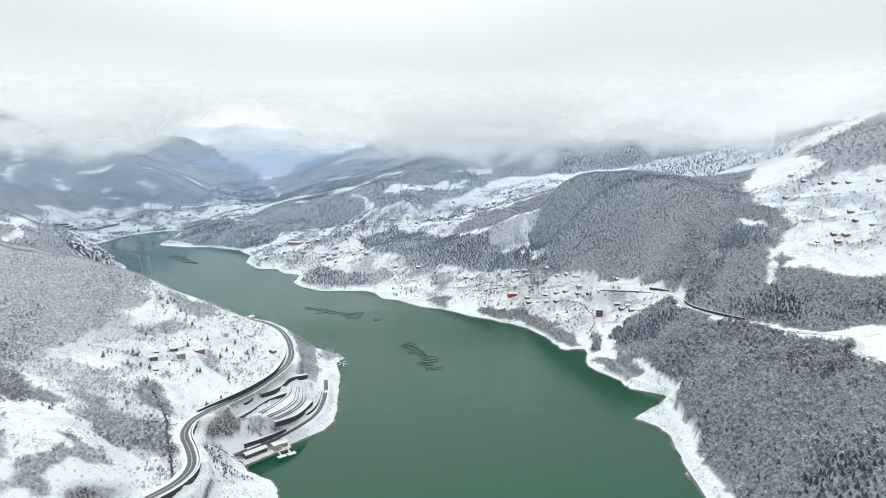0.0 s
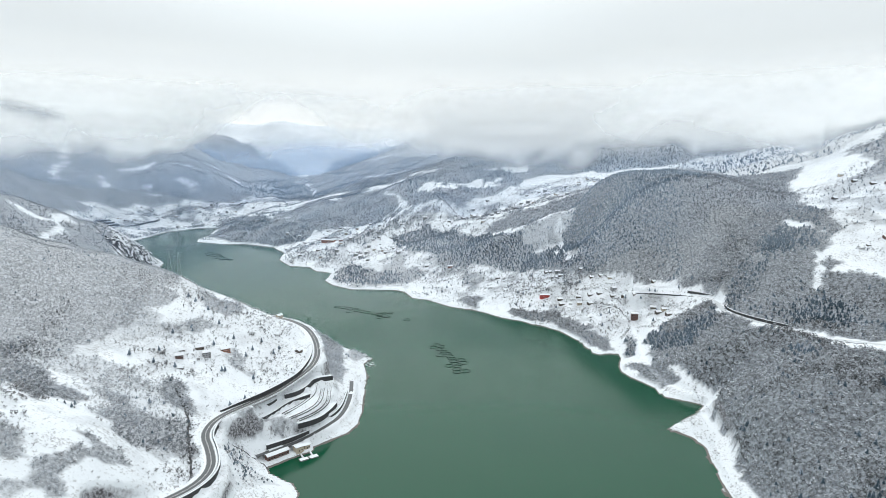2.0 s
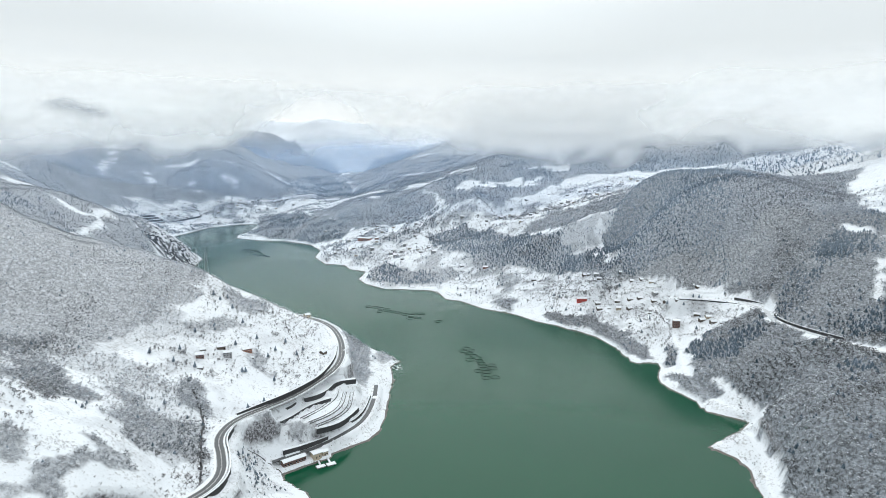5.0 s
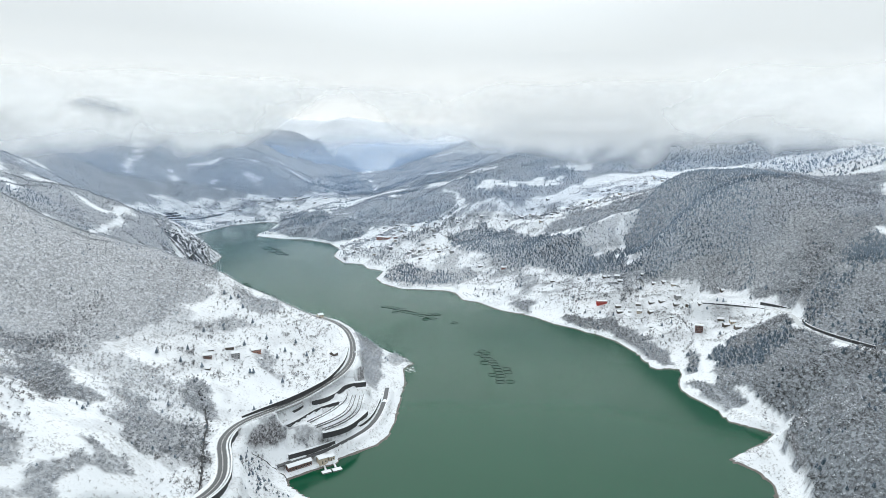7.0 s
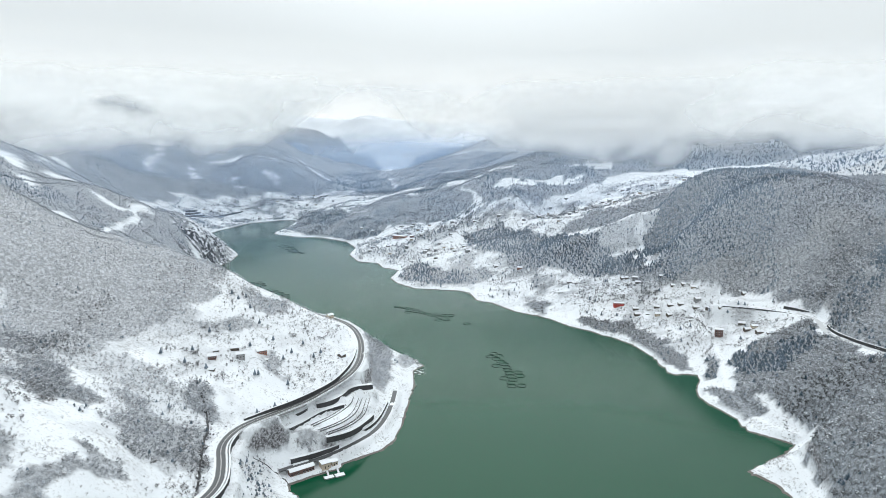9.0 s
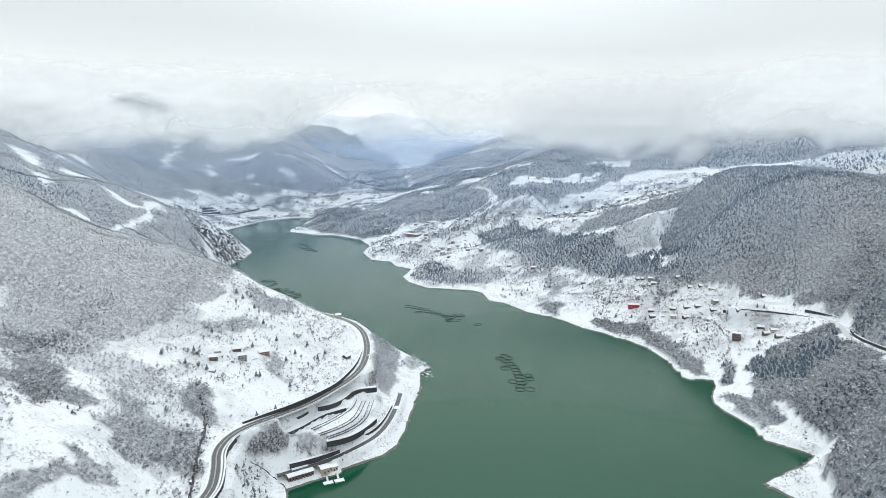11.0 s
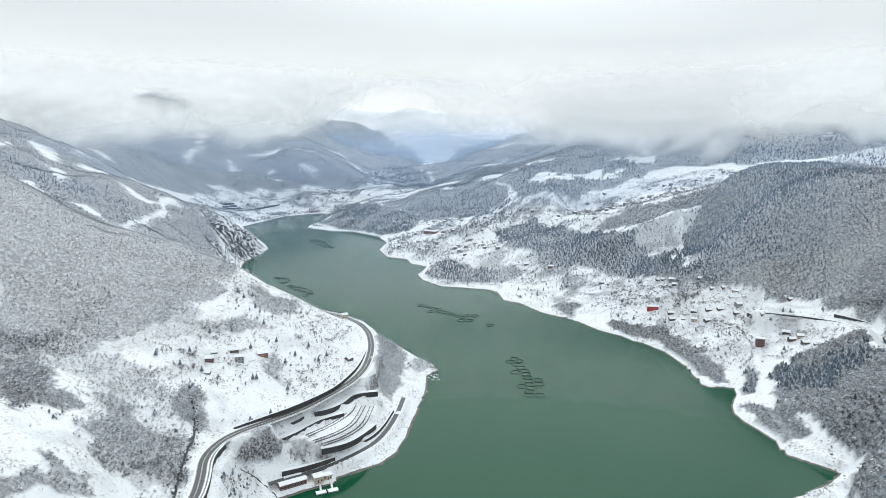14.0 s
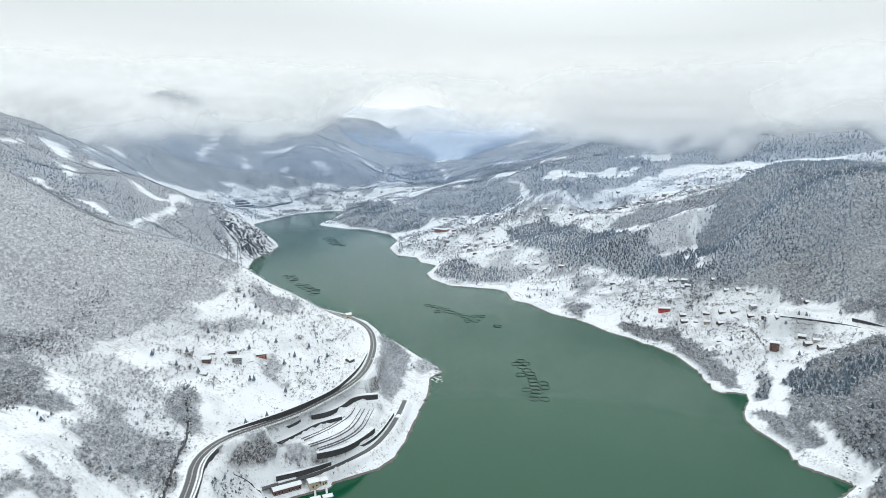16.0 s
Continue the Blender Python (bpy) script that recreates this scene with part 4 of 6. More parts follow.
def bare_tree(rng, blades, slim=0.034):
    """A leafless tree 1 high: a tapered trunk and blades for twigged limbs."""
    v = [(0.025 * math.cos(a), 0.025 * math.sin(a), -0.08) for a in (0, 2.1, 4.2)] + [(0.01 * math.cos(a), 0.01 * math.sin(a), 0.75) for a in (0, 2.1, 4.2)]
    f = [(0, 1, 4), (0, 4, 3), (1, 2, 5), (1, 5, 4), (2, 0, 3), (2, 3, 5)]
    lie = [0.1] * 6
    for k in range(blades):
        a, foot = rng.uniform(0, 6.28), rng.uniform(0.22, 0.72)
        rise, reach = rng.uniform(0.12, 0.5), rng.uniform(0.16, 0.36) * (1.15 - 0.5 * foot)
        tip = np.array((reach * math.cos(a), reach * math.sin(a), min(foot + rise, 1.0)))
        root = np.array((0, 0, foot))
        side = np.cross(tip - root, rng.normal(size=3))
        side *= slim * rng.uniform(0.7, 1.6) / (np.linalg.norm(side) + 1e-9)
        mid = root * 0.45 + tip * 0.55 + rng.normal(size=3) * 0.02
        n = len(v)
        v += [tuple(root), tuple(mid + side), tuple(tip), tuple(mid - side)]
        f += [(n, n + 1, n + 2), (n, n + 2, n + 3)]
        white = rng.uniform(0, 1)
        lie += [white * 0.5, white, 0.4 + 0.6 * white, white]
    return np.array(v), np.array(f), np.array(lie)


def pine_tree(rng, tiers, points):
    """A conifer 1 high: a trunk and drooping star-edged tiers."""
    v = [(0.03 * math.cos(a), 0.03 * math.sin(a), -0.08) for a in (0, 2.1, 4.2)] + [(0, 0, 0.9)]
    f = [(0, 1, 3), (1, 2, 3), (2, 0, 3)]
    lie = [0.0] * 4
    for k in range(tiers):
        u = k / tiers
        top, low, r = min(1.0, 0.42 + 0.62 * (u + 1 / tiers) * 0.95), 0.12 + 0.72 * u, 0.24 * (1 - u) ** 0.8 + 0.035
        n = len(v)
        v.append((rng.normal() * 0.01, rng.normal() * 0.01, top))
        lie.append(0.35 + 0.5 * u)
        turn = rng.uniform(0, 6.28)
        for j in range(points * 2):
            a = turn + j * math.pi / points
            rr = r * (rng.uniform(0.9, 1.25) if j % 2 else rng.uniform(0.45, 0.65))
            v.append((rr * math.cos(a), rr * math.sin(a), low + (rng.uniform(-0.03, 0.02) if j % 2 else 0.05)))
            # snowy tips; dark inner points put the shade between branches into the colour
            lie.append(rng.uniform(0.45, 1.0) if j % 2 else rng.uniform(0.0, 0.15))
        f += [(n, n + 1 + j, n + 1 + (j + 1) % (points * 2)) for j in range(points * 2)]
    return np.array(v), np.array(f), np.array(lie)


def scattered(name, templates, x, y, z, high, wide, material, label, category, rng):
    """One object of many trees."""
    vs, fs, ts, ls, count = [], [], [], [], 0
    pick = rng.randint(0, len(templates), len(x))
    for k, (tv, tf, lie) in enumerate(templates):
        m = pick == k
        n = int(m.sum())
        if not n:
            continue
        a = rng.uniform(0, 6.28, n)
        c, s = np.cos(a)[:, None], np.sin(a)[:, None]
        hh, ww = high[m][:, None], (high * wide)[m][:, None]
        lean = rng.normal(size=(n, 2)) * 0.05
        px = (tv[None, :, 0] * c - tv[None, :, 1] * s) * ww + tv[None, :, 2] * hh * lean[:, :1]
        py = (tv[None, :, 0] * s + tv[None, :, 1] * c) * ww + tv[None, :, 2] * hh * lean[:, 1:]
        pz = tv[None, :, 2] * hh
        vs.append(np.stack([px + x[m][:, None], py + y[m][:, None], pz + z[m][:, None]], -1).reshape(-1, 3))
        fs.append((tf[None] + (np.arange(n) * len(tv))[:, None, None]).reshape(-1, 3) + count)
        ls.append(np.tile(lie, n))
        ts.append(np.repeat(np.clip(0.42 + 0.35 * wave(x[m], y[m], 150, 63) + 0.6 * wave(x[m], y[m], 55, 61) + 0.5 * wave(x[m], y[m], 21, 62) + rng.uniform(-0.3, 0.3, n), 0, 1), len(tv)))
        count += n * len(tv)
    ob = new(name, mesh_of(name, np.concatenate(vs), np.concatenate(fs), [material], attrs=[("tint", np.concatenate(ts)), ("lie", np.concatenate(ls)), ("frost", frosted(*np.concatenate(vs)[:, :2].T))]))
    return tagged(ob, label, category, kind="stuff")


rng = np.random.RandomState(5)
BARE_NEAR = [twig_tree(rng, 17, 0.12) for _ in range(8)]
BARE_FAR = [twig_tree(rng, 7, 0.2) for _ in range(6)]
PINE_NEAR = [pine_tree(rng, 4, 4) for _ in range(6)]
PINE_FAR = [pine_tree(rng, 2, 3) for _ in range(5)]
STANDS = [np.array(q, float) for q in ([(60, 1235), (124, 1298), (212, 1443), (250, 1432), (380, 1300), (435, 1229), (430, 1160), (382, 1116), (334, 1095), (310, 1019), (290, 1008), (315, 1061), (220, 1120), (165, 1180)],
                                        [(340, 930), (388, 942), (428, 905), (442, 875), (395, 810), (366, 812), (343, 871)], [(414, 956), (495, 1026), (544, 1033), (493, 955), (428, 905)])]
HOUSES = [(x, y) for x, y in ((-289, 616), (-269, 632), (-261, 654), (-281, 601), (-201, 727), (-267, 865), (234, 935), (268, 938), (278, 940))]
lots = {"bare_near": [], "pine_near": [], "bare_far": [], "pine_far": []}
for o, step, high, pines, full in WOODS:
    lo, hi = o.min(0) - 12, o.max(0) + 12
    ux, uy = np.meshgrid(np.arange(lo[0], hi[0], step), np.arange(lo[1], hi[1], step))
    ux = ux.ravel() + rng.uniform(-0.5, 0.5, ux.size) * step
    uy = uy.ravel() + rng.uniform(-0.5, 0.5, uy.size) * step
    sx, sy = ux + wave(ux, uy, 30, 7) * 13 + wave(ux, uy, 9, 37) * 5, uy + wave(ux, uy, 30, 8) * 13 + wave(ux, uy, 9, 38) * 5
    fray = 3.0 + 5.0 * rng.uniform(0, 1, ux.size) ** 3
    ok = inside(sx + rng.normal(size=ux.size) * fray, sy + rng.normal(size=ux.size) * fray, o)
    ux, uy = ux[ok], uy[ok]
    ok = (woodland(ux, uy) > rng.uniform(0.12, 0.8, len(ux))) & ~inside(ux, uy, LAKE) & (to_line(ux, uy, np.r_[LAKE, LAKE[:1]])[0] > 7 + rng.uniform(0, 5, len(ux))) & (off_roads(ux, uy) > 0.8)
    for hx, hy in HOUSES:
        ok &= np.hypot(ux - hx, uy - hy) > 11
    if full < 0.7:
        ok &= rng.uniform(0, 1, len(ux)) < full + 0.1
    ux, uy = ux[ok], uy[ok]
    tall = high * (0.5 + 0.9 * rng.uniform(0, 1, len(ux)) ** 1.5)
    if o.mean(0)[0] > 150 and 850 < o.mean(0)[1] < 1300:
        pines = np.full(len(ux), 0.1)
        for stand in STANDS:
            pines = np.where(inside(ux + wave(ux, uy, 40, 33) * 18, uy + wave(ux, uy, 40, 34) * 18, stand), 0.85, pines)
    stand = smooth(-0.22, 0.22, wave(ux, uy, 85, 15) * 0.55 + wave(ux, uy, 30, 16) * 0.35 + (pines - 0.5) * 1.2)
    is_pine = rng.uniform(0, 1, len(ux)) < np.where(pines <= 0.03, pines, np.clip(stand, 0.03, 0.95))
    where = "near" if o[:, 1].mean() < 1180 and o[:, 0].mean() > -700 else "far"
    for kind, m in (("pine_", is_pine), ("bare_", ~is_pine)):
        lots[kind + where].append(np.c_[ux[m], uy[m], tall[m]])
# rows and clumps of trees between the fields
for (x0, y0), (x1, y1), n, pines, high in (((-330, 1200), (330, 1790), 7500, 0.25, 4.6), ((-720, 1430), (-200, 1900), 8000, 0.3, 4.8), ((-1280, 1850), (-640, 2500), 9500, 0.4, 6.0), ((500, 860), (760, 1180), 1100, 0.2, 4.0)):
    ux, uy = rng.uniform(x0, x1, n), rng.uniform(y0, y1, n)
    tufts = wave(ux, uy, 44, 26) * 0.5 + wave(ux, uy, 17, 27) * 0.5
    ok = (tufts > rng.uniform(-0.2, 0.25, n)) & ~inside(ux, uy, LAKE) & (to_line(ux, uy, np.r_[LAKE, LAKE[:1]])[0] > 9) & (off_roads(ux, uy) > 2) & (level(ux, uy) > 1)
    ux, uy = ux[ok], uy[ok]
    is_pine = rng.uniform(0, 1, len(ux)) < pines
    tall = high * rng.uniform(0.5, 1.2, len(ux))
    for kind, m in (("pine_far", is_pine), ("bare_far", ~is_pine)):
        lots[kind].append(np.c_[ux[m], uy[m], tall[m]])
for key, templates, wide, mat, label in (("bare_near", BARE_NEAR, 1.55, TWIGS, "leafless grey woods dusted with frost and snow"), ("pine_near", PINE_NEAR, 1.5, NEEDLES, "dark green conifers dusted with snow"),
                                         ("bare_far", BARE_FAR, 1.25, TWIGS, "distant leafless woods under snow"), ("pine_far", PINE_FAR, 1.3, NEEDLES, "distant snow-dusted conifer woods")):
    p = np.concatenate(lots[key])
    scattered("woods", templates, p[:, 0], p[:, 1], level(p[:, 0], p[:, 1]), p[:, 2], wide, mat, label, "woods", rng)



# -- roads --
def at_levels(line, levels, rounds=3):
    return eased(np.c_[np.array(line, float), np.array(levels, float)], rounds)


def road(name, label, line, half, mat=ASPHALT, marked=True):
    ob = new(name, mesh_of(name, *ribbon(line, (-half, half), -0.5, 0.12), [mat]))
    tagged(ob, label, "road", kind="structure")
    if marked:
        for off in (-0.25, 0.25):
            part("centre_line", ribbon(line, (off - 0.1, off + 0.1), 0.1, 0.135), MARKING, ob)
        for off in (-half + 0.5, half - 0.5):
            part("edge_line", ribbon(line, (off - 0.09, off + 0.09), 0.1, 0.135), MARKING, ob)
        for off, w in ((-half - 0.5, 0.7), (half + 0.5, 0.7)):
            part("slush_bank", ribbon(line, (off - w, off + w), -0.4, 0.32), CAP, ob, "ploughed snow bank along the road")
    return ob


MAIN_LINE = at_levels(MAIN_ROAD, [44.0] * 19)
road("road", "cleared wet grey asphalt road winding along the slope", MAIN_LINE, 3.7)
road("road", "dark wet lakeside road under the terraces", at_levels(LOW_ROAD, LOW_LEVELS), 2.2, marked=False)
RIGHT_LINE = at_levels(RIGHT_ROAD[3:], RIGHT_LEVELS[3:])
road("road", "half snow-covered mountain road above the lake", RIGHT_LINE, 3.2, SLUSH, marked=False)


def guard_rail(line, off, label):
    """A steel rail on posts beside a road."""
    p = np.asarray(line)
    rail = thing("guard_rail", label, "guard rail", tuple(p[0]))
    local = p - p[0]
    part("rail", ribbon(local, (off - 0.05, off + 0.05), 0.55, 0.85), STEEL, rail)
    t = np.gradient(p[:, :2], axis=0)
    t /= np.linalg.norm(t, axis=1)[:, None]
    post = None
    for n in range(0, len(p), 2):
        x, y = local[n, 0] - t[n, 1] * off, local[n, 1] + t[n, 0] * off
        if post is None:
            post = part("post", boxes([(0, 0, -0.3, 0.12, 0.12, 1.0, 0)]), STEEL, rail)
            post.location = (x, y, 0)
        else:
            q = new("post", post.data)
            q.parent, q.location = rail, (x, y, local[n, 2])
    return rail


guard_rail(MAIN_LINE, -4.9, "grey steel guard rail on the lake side of the road")


# -- retaining walls with snow on top --
def retaining_wall(label, line, tops, height, thick=0.9, deck=0.0):
    p = at_levels(line, tops, 2)
    base = tuple(p[0])
    ob = thing("retaining_wall", label, "wall", (base[0], base[1], base[2] - height))
    local = p - p[0] + (0, 0, height)
    part("wall", ribbon(local, (-thick / 2, thick / 2), -height - 0.6, 0), CONCRETE, ob)
    part("coping", ribbon(local, (-thick / 2 - 0.15, thick / 2 + 0.15), 0, 0.22), CONCRETE, ob, "concrete coping")
    part("snow_cap", ribbon(local, (-thick / 2 - 0.1, thick / 2 + 0.1), 0.22, 0.6), CAP, ob, "thick fresh snow")
    if deck:
        part("snow_bank", ribbon(local, (thick / 2, deck), -0.8, 0.3), CAP, ob, "snow filled in behind the wall")
    return ob


retaining_wall("tall dark stone cutting wall above the road, snow on top", [(-222, 550), (-210, 567), (-195, 590), (-184.5, 617), (-178, 642), (-177, 668), (-179.5, 704), (-190, 747)], [45.5, 47, 47.8, 47.8, 47.4, 47.4, 47, 45.5], 3.6)
retaining_wall("long dark retaining wall above the terraces, snow on top", U_WALL, U_TOPS, 4.2, deck=4.5)
retaining_wall("dark retaining wall under the road shelf", W2_WALL, W2_TOPS, 4.2, deck=4.5)
retaining_wall("curved dark retaining wall below the terraces", W3_WALL, W3_TOPS, 4.4, deck=4.0)
retaining_wall("straight dark wall behind the lakeside road", LOW_WALL, [12.5, 12.5, 12, 11.5], 3.6, deck=2.5)
retaining_wall("short dark wall under the road shelf", [(-203, 574), (-196, 578), (-190, 588), (-187, 600)], [38, 37.5, 37, 37], 1.8, 0.7, 2.5)
retaining_wall("low dark wall above the shore", [(-148, 578), (-141.5, 588), (-135.5, 599)], [6.5, 6.5, 6.8], 2.6, deck=2.0)
retaining_wall("dark wall beside the lakeside road", [(-144, 608), (-136, 622), (-132.5, 645), (-135.5, 683)], [13, 13, 13.4, 13.6], 2.8)
retaining_wall("dark retaining wall carrying the lake side of the road", [(-198.5, 399), (-183.5, 425), (-182, 452), (-195.5, 481), (-211.3, 506), (-215, 528)], [43.9] * 6, 5.4)
retaining_wall("long dark retaining wall under the snowy platform", [(244, 979), (272, 972), (302, 961), (322, 945), (336, 924)], [58.2, 59.4, 60, 61, 61], 3.0)
retaining_wall("dark cutting wall above the mountain road", [(318, 968), (336, 953), (350, 930)], [65, 65, 65], 3.2)
retaining_wall("dark wall below the mountain road", [(344, 893), (338, 860), (344, 816), (353, 780), (361, 750)], [63.5, 64.8, 68.3, 72, 75.3], 3.4)
retaining_wall("dark wall below the road bend", [(366, 694), (376, 684), (404, 667)], [76.5, 77.4, 79.2], 3.4)
for n, (z, a, b) in enumerate(((20, (-1178, 1948), (-1135, 1996)), (27, (-1186, 1958), (-1150, 2006)), (34, (-1194, 1968), (-1166, 2010)), (41, (-1200, 1980), (-1180, 2010)))):
    retaining_wall("broad dark stepped wall of a hillside cutting", [a, ((a[0] + b[0]) / 2 + 3, (a[1] + b[1]) / 2 - 3), b], [z + 5] * 3, 5.5, 2.0)
retaining_wall("dark wall along the far shore road", [(-1138, 2004), (-1122, 2050), (-1110, 2088), (-1085, 2130)], [22, 24, 26, 30], 5, 2)
retaining_wall("dark wall along the headland road", [(-716, 1300), (-738, 1345), (-760, 1400), (-790, 1450)], [36, 33, 30, 27], 5, 2)

# bridge over the gully at the bend
bridge = thing("bridge", "concrete road bridge over a snowy gully", "bridge", (-214, 541, 36))
part("beam", ribbon(MAIN_LINE[48:76] - (-214, 541, 36), (-5.6, 5.6), -1.7, -0.5), GREY_WALL, bridge)
for px, py in ((-211.5, 536), (-209.5, 546), (-206.5, 554)):
    part("pier", boxes([(px + 214, py - 541, -3, 1.6, 1.6, 9.5, 20)]), GREY_WALL, bridge)

# -- terrace rows: low kerbs and little round shrubs --
TERRACES = ((ROW_A, A_LEVELS), (ROW_B, B_LEVELS), (ROW_C, C_LEVELS))
for line, levels in TERRACES:
    for off in (-1.7, 1.7):
        p = at_levels(np.array(beside(line, off)), levels, 2)
        ob = new("kerb_wall", mesh_of("kerb_wall", *ribbon(p - p[0], (-0.22, 0.22), -0.5, 0.5), [KERB]))
        ob.location = p[0]
        tagged(ob, "low grey kerb wall along a snowy terrace", "wall", group="terrace kerbs")


def blob(rng, rings=5, sides=8, squash=0.8):
    """An uneven rounded lump, 1 across, standing on z = 0."""
    v, f = [(0, 0, -0.08)], []
    for i in range(1, rings):
        a = math.pi * i / rings
        for j in range(sides):
            b = 2 * math.pi * j / sides + 0.3 * i
            r = 0.5 * math.sin(a) * rng.uniform(0.8, 1.2)
            v.append((r * math.cos(b), r * math.sin(b), squash * (0.5 - 0.5 * math.cos(a)) * rng.uniform(0.92, 1.08) - 0.06))
    v.append((0, 0, squash))
    for j in range(sides):
        k = (j + 1) % sides
        f.append((0, 1 + k, 1 + j))
        for i in range(rings - 2):
            a, b = 1 + i * sides, 1 + (i + 1) * sides
            f += [(a + j, a + k, b + k), (a + j, b + k, b + j)]
        e = 1 + (rings - 2) * sides
        f.append((e + j, e + k, len(v) - 1))
    return np.array(v), np.array(f)


def foot(x, y):
    return float(level(x, y))


def bush(rng, label):
    ob = thing("shrub", label, "shrub", group="terrace shrubs")
    tv, tf, _ = bare_tree(rng, 22, 0.06)
    part("twigs", (tv * (1.7, 1.7, 1.5), tf), TWIGS_DARK, ob)
    bv, bf = blob(rng)
    part("snow_pad", (bv * (0.9, 0.9, 0.5) + (0, 0, 0.6), bf), CAP, ob, "pad of fresh snow", True)
    return ob


first_bush = bush(rng, "small snow-laden shrub on a terrace")
spots = [(p[0] + rng.normal() * 0.4, p[1] + rng.normal() * 0.4, p[2]) for line, levels in TERRACES for p in at_levels(line, levels, 2)[1:-1]]
for n, (x, y, z) in enumerate(spots):
    m = pose(x, y, z - 0.1, 0, 0, rng.uniform(0, 360))
    if n == 0:
        first_bush.matrix_basis = m
    else:
        copy_thing(first_bush, m)


# -- houses --
def gable(w, d, rise, thick, over):
    """A gabled roof slab over a w x d plan; the ridge runs along x."""
    W, D = w / 2 + over, d / 2 + over
    drop = rise * over / (d / 2)
    sec = [(-D, -drop), (0, rise), (D, -drop), (D, -drop + thick), (0, rise + thick), (-D, -drop + thick)]
    v = [(sx * W, y, z) for sx in (-1, 1) for y, z in sec]
    f = [(k, (k + 1) % 6, 6 + (k + 1) % 6, 6 + k) for k in range(6)] + [(0, 5, 4, 1), (1, 4, 3, 2), (6, 7, 10, 11), (7, 8, 9, 10)]
    return np.array(v), np.array(f)


def house(label, w, d, h, rise, wall, storeys, name="house", group="", roof_mat=None, chimney=True):
    """A house with its ridge along x: body with gables, boards and snow on the roof, windows, door, chimney."""
    w, d, h, rise = 0.85 * w, 0.85 * d, 0.9 * h, 0.9 * rise
    ob = thing(name, label, "house", group=group)
    sec = [(-d / 2, -2.0), (d / 2, -2.0), (d / 2, h), (0, h + rise), (-d / 2, h)]
    v = np.array([(sx * w / 2, y, z) for sx in (-1, 1) for y, z in sec])
    f = [(k, 5 + k, 5 + (k + 1) % 5, (k + 1) % 5) for k in range(5)]
    tri = [(0, 1, 2, 4), (2, 3, 4, 4), (6, 5, 9, 7), (8, 7, 9, 9)]
    me = bpy.data.meshes.new("wall")
    me.from_pydata([tuple(p) for p in v], [], f + [tuple(dict.fromkeys(t)) for t in tri])
    me.materials.append(wall)
    body = new("wall", me)
    body.parent = ob
    gv, gf = gable(w, d, rise, 0.18, 0.55)
    part("roof", (gv + (0, 0, h + 0.02), gf), roof_mat or BOARD, ob, "blue metal sheet roof" if roof_mat else "")
    if not roof_mat:
        gv, gf = gable(w, d, rise, 0.42, 0.62)
        part("snow_cover", (gv + (0, 0, h + 0.21), gf), CAP, ob, "thick snow on the roof")
    if chimney:
        part("chimney", boxes([(w * 0.2, d * 0.12, h + rise * 0.5, 0.7, 0.7, rise * 0.5 + 1.5, 0)]), GREY_WALL, ob)
    part("door", boxes([(-w * 0.12, -d / 2 - 0.03, 0, 1.1, 0.12, 2.1, 0)]), WOOD_WALL, ob)
    glass = mesh_of("window", *boxes([(0, 0, 0, 1.15, 0.1, 1.25, 0)]), [PANE])
    sill = mesh_of("sill", *boxes([(0, -0.06, -0.14, 1.35, 0.22, 0.12, 0)]), [CAP])
    n = max(2, int(w / 2.6))
    for s in range(storeys):
        for k in range(n):
            x = (k + 0.5) / n * w - w / 2
            for side in (-1, 1):
                if s == 0 and side < 0 and abs(x + w * 0.12) < 1.3:
                    continue
                win = new("window", glass)
                win.parent, win.matrix_basis = ob, pose(x, side * (d / 2 + 0.02), s * 2.6 + 0.9, 0, 0, 0 if side < 0 else 180)
                sl = new("sill", sill)
                sl.parent = win
    return ob


KINDS = {
    "brown": house("brown-walled village house under a thick snowy roof", 10, 8, 5.6, 2.0, BROWN_WALL, 2, group="village houses"),
    "grey": house("grey concrete village house with a snowy roof", 11, 9, 8.2, 1.8, GREY_WALL, 3, group="village houses"),
    "timber": house("dark weathered timber farmhouse under snow", 11, 7.5, 4.6, 2.2, WOOD_WALL, 1, group="village houses"),
    "beige": house("beige rendered house with a snowy roof", 10, 8, 5.6, 2.0, BEIGE_WALL, 2, group="village houses"),
    "shed": house("small dark timber shed with snow on top", 7, 4.5, 2.6, 1.2, WOOD_WALL, 1, "shed", "village sheds", chimney=False),
    "orange": house("orange rendered house with a snowy roof", 13, 9, 5.6, 1.8, ORANGE_WALL, 2, group="village houses"),
    "blue": house("grey house with a bare blue sheet roof", 10, 7, 3.2, 1.2, GREY_WALL, 1, roof_mat=BLUE_ROOF, chimney=False),
}
used = set()


def settle(kind, x, y, turn, scale=1.0):
    """Stand a house of a kind on the ground at its lowest corner."""
    r = 4.0
    z = min(foot(x + a, y + b) for a in (-r, r) for b in (-r, r)) + 0.6
    m = pose(x, y, z, 0, 0, turn)
    SITES.append((x, y))
    if kind not in used:
        used.add(kind)
        KINDS[kind].matrix_basis = m @ Matrix.Diagonal((0.86, 0.86, 0.86, 1))
        return KINDS[kind]
    return copy_thing(KINDS[kind], m)


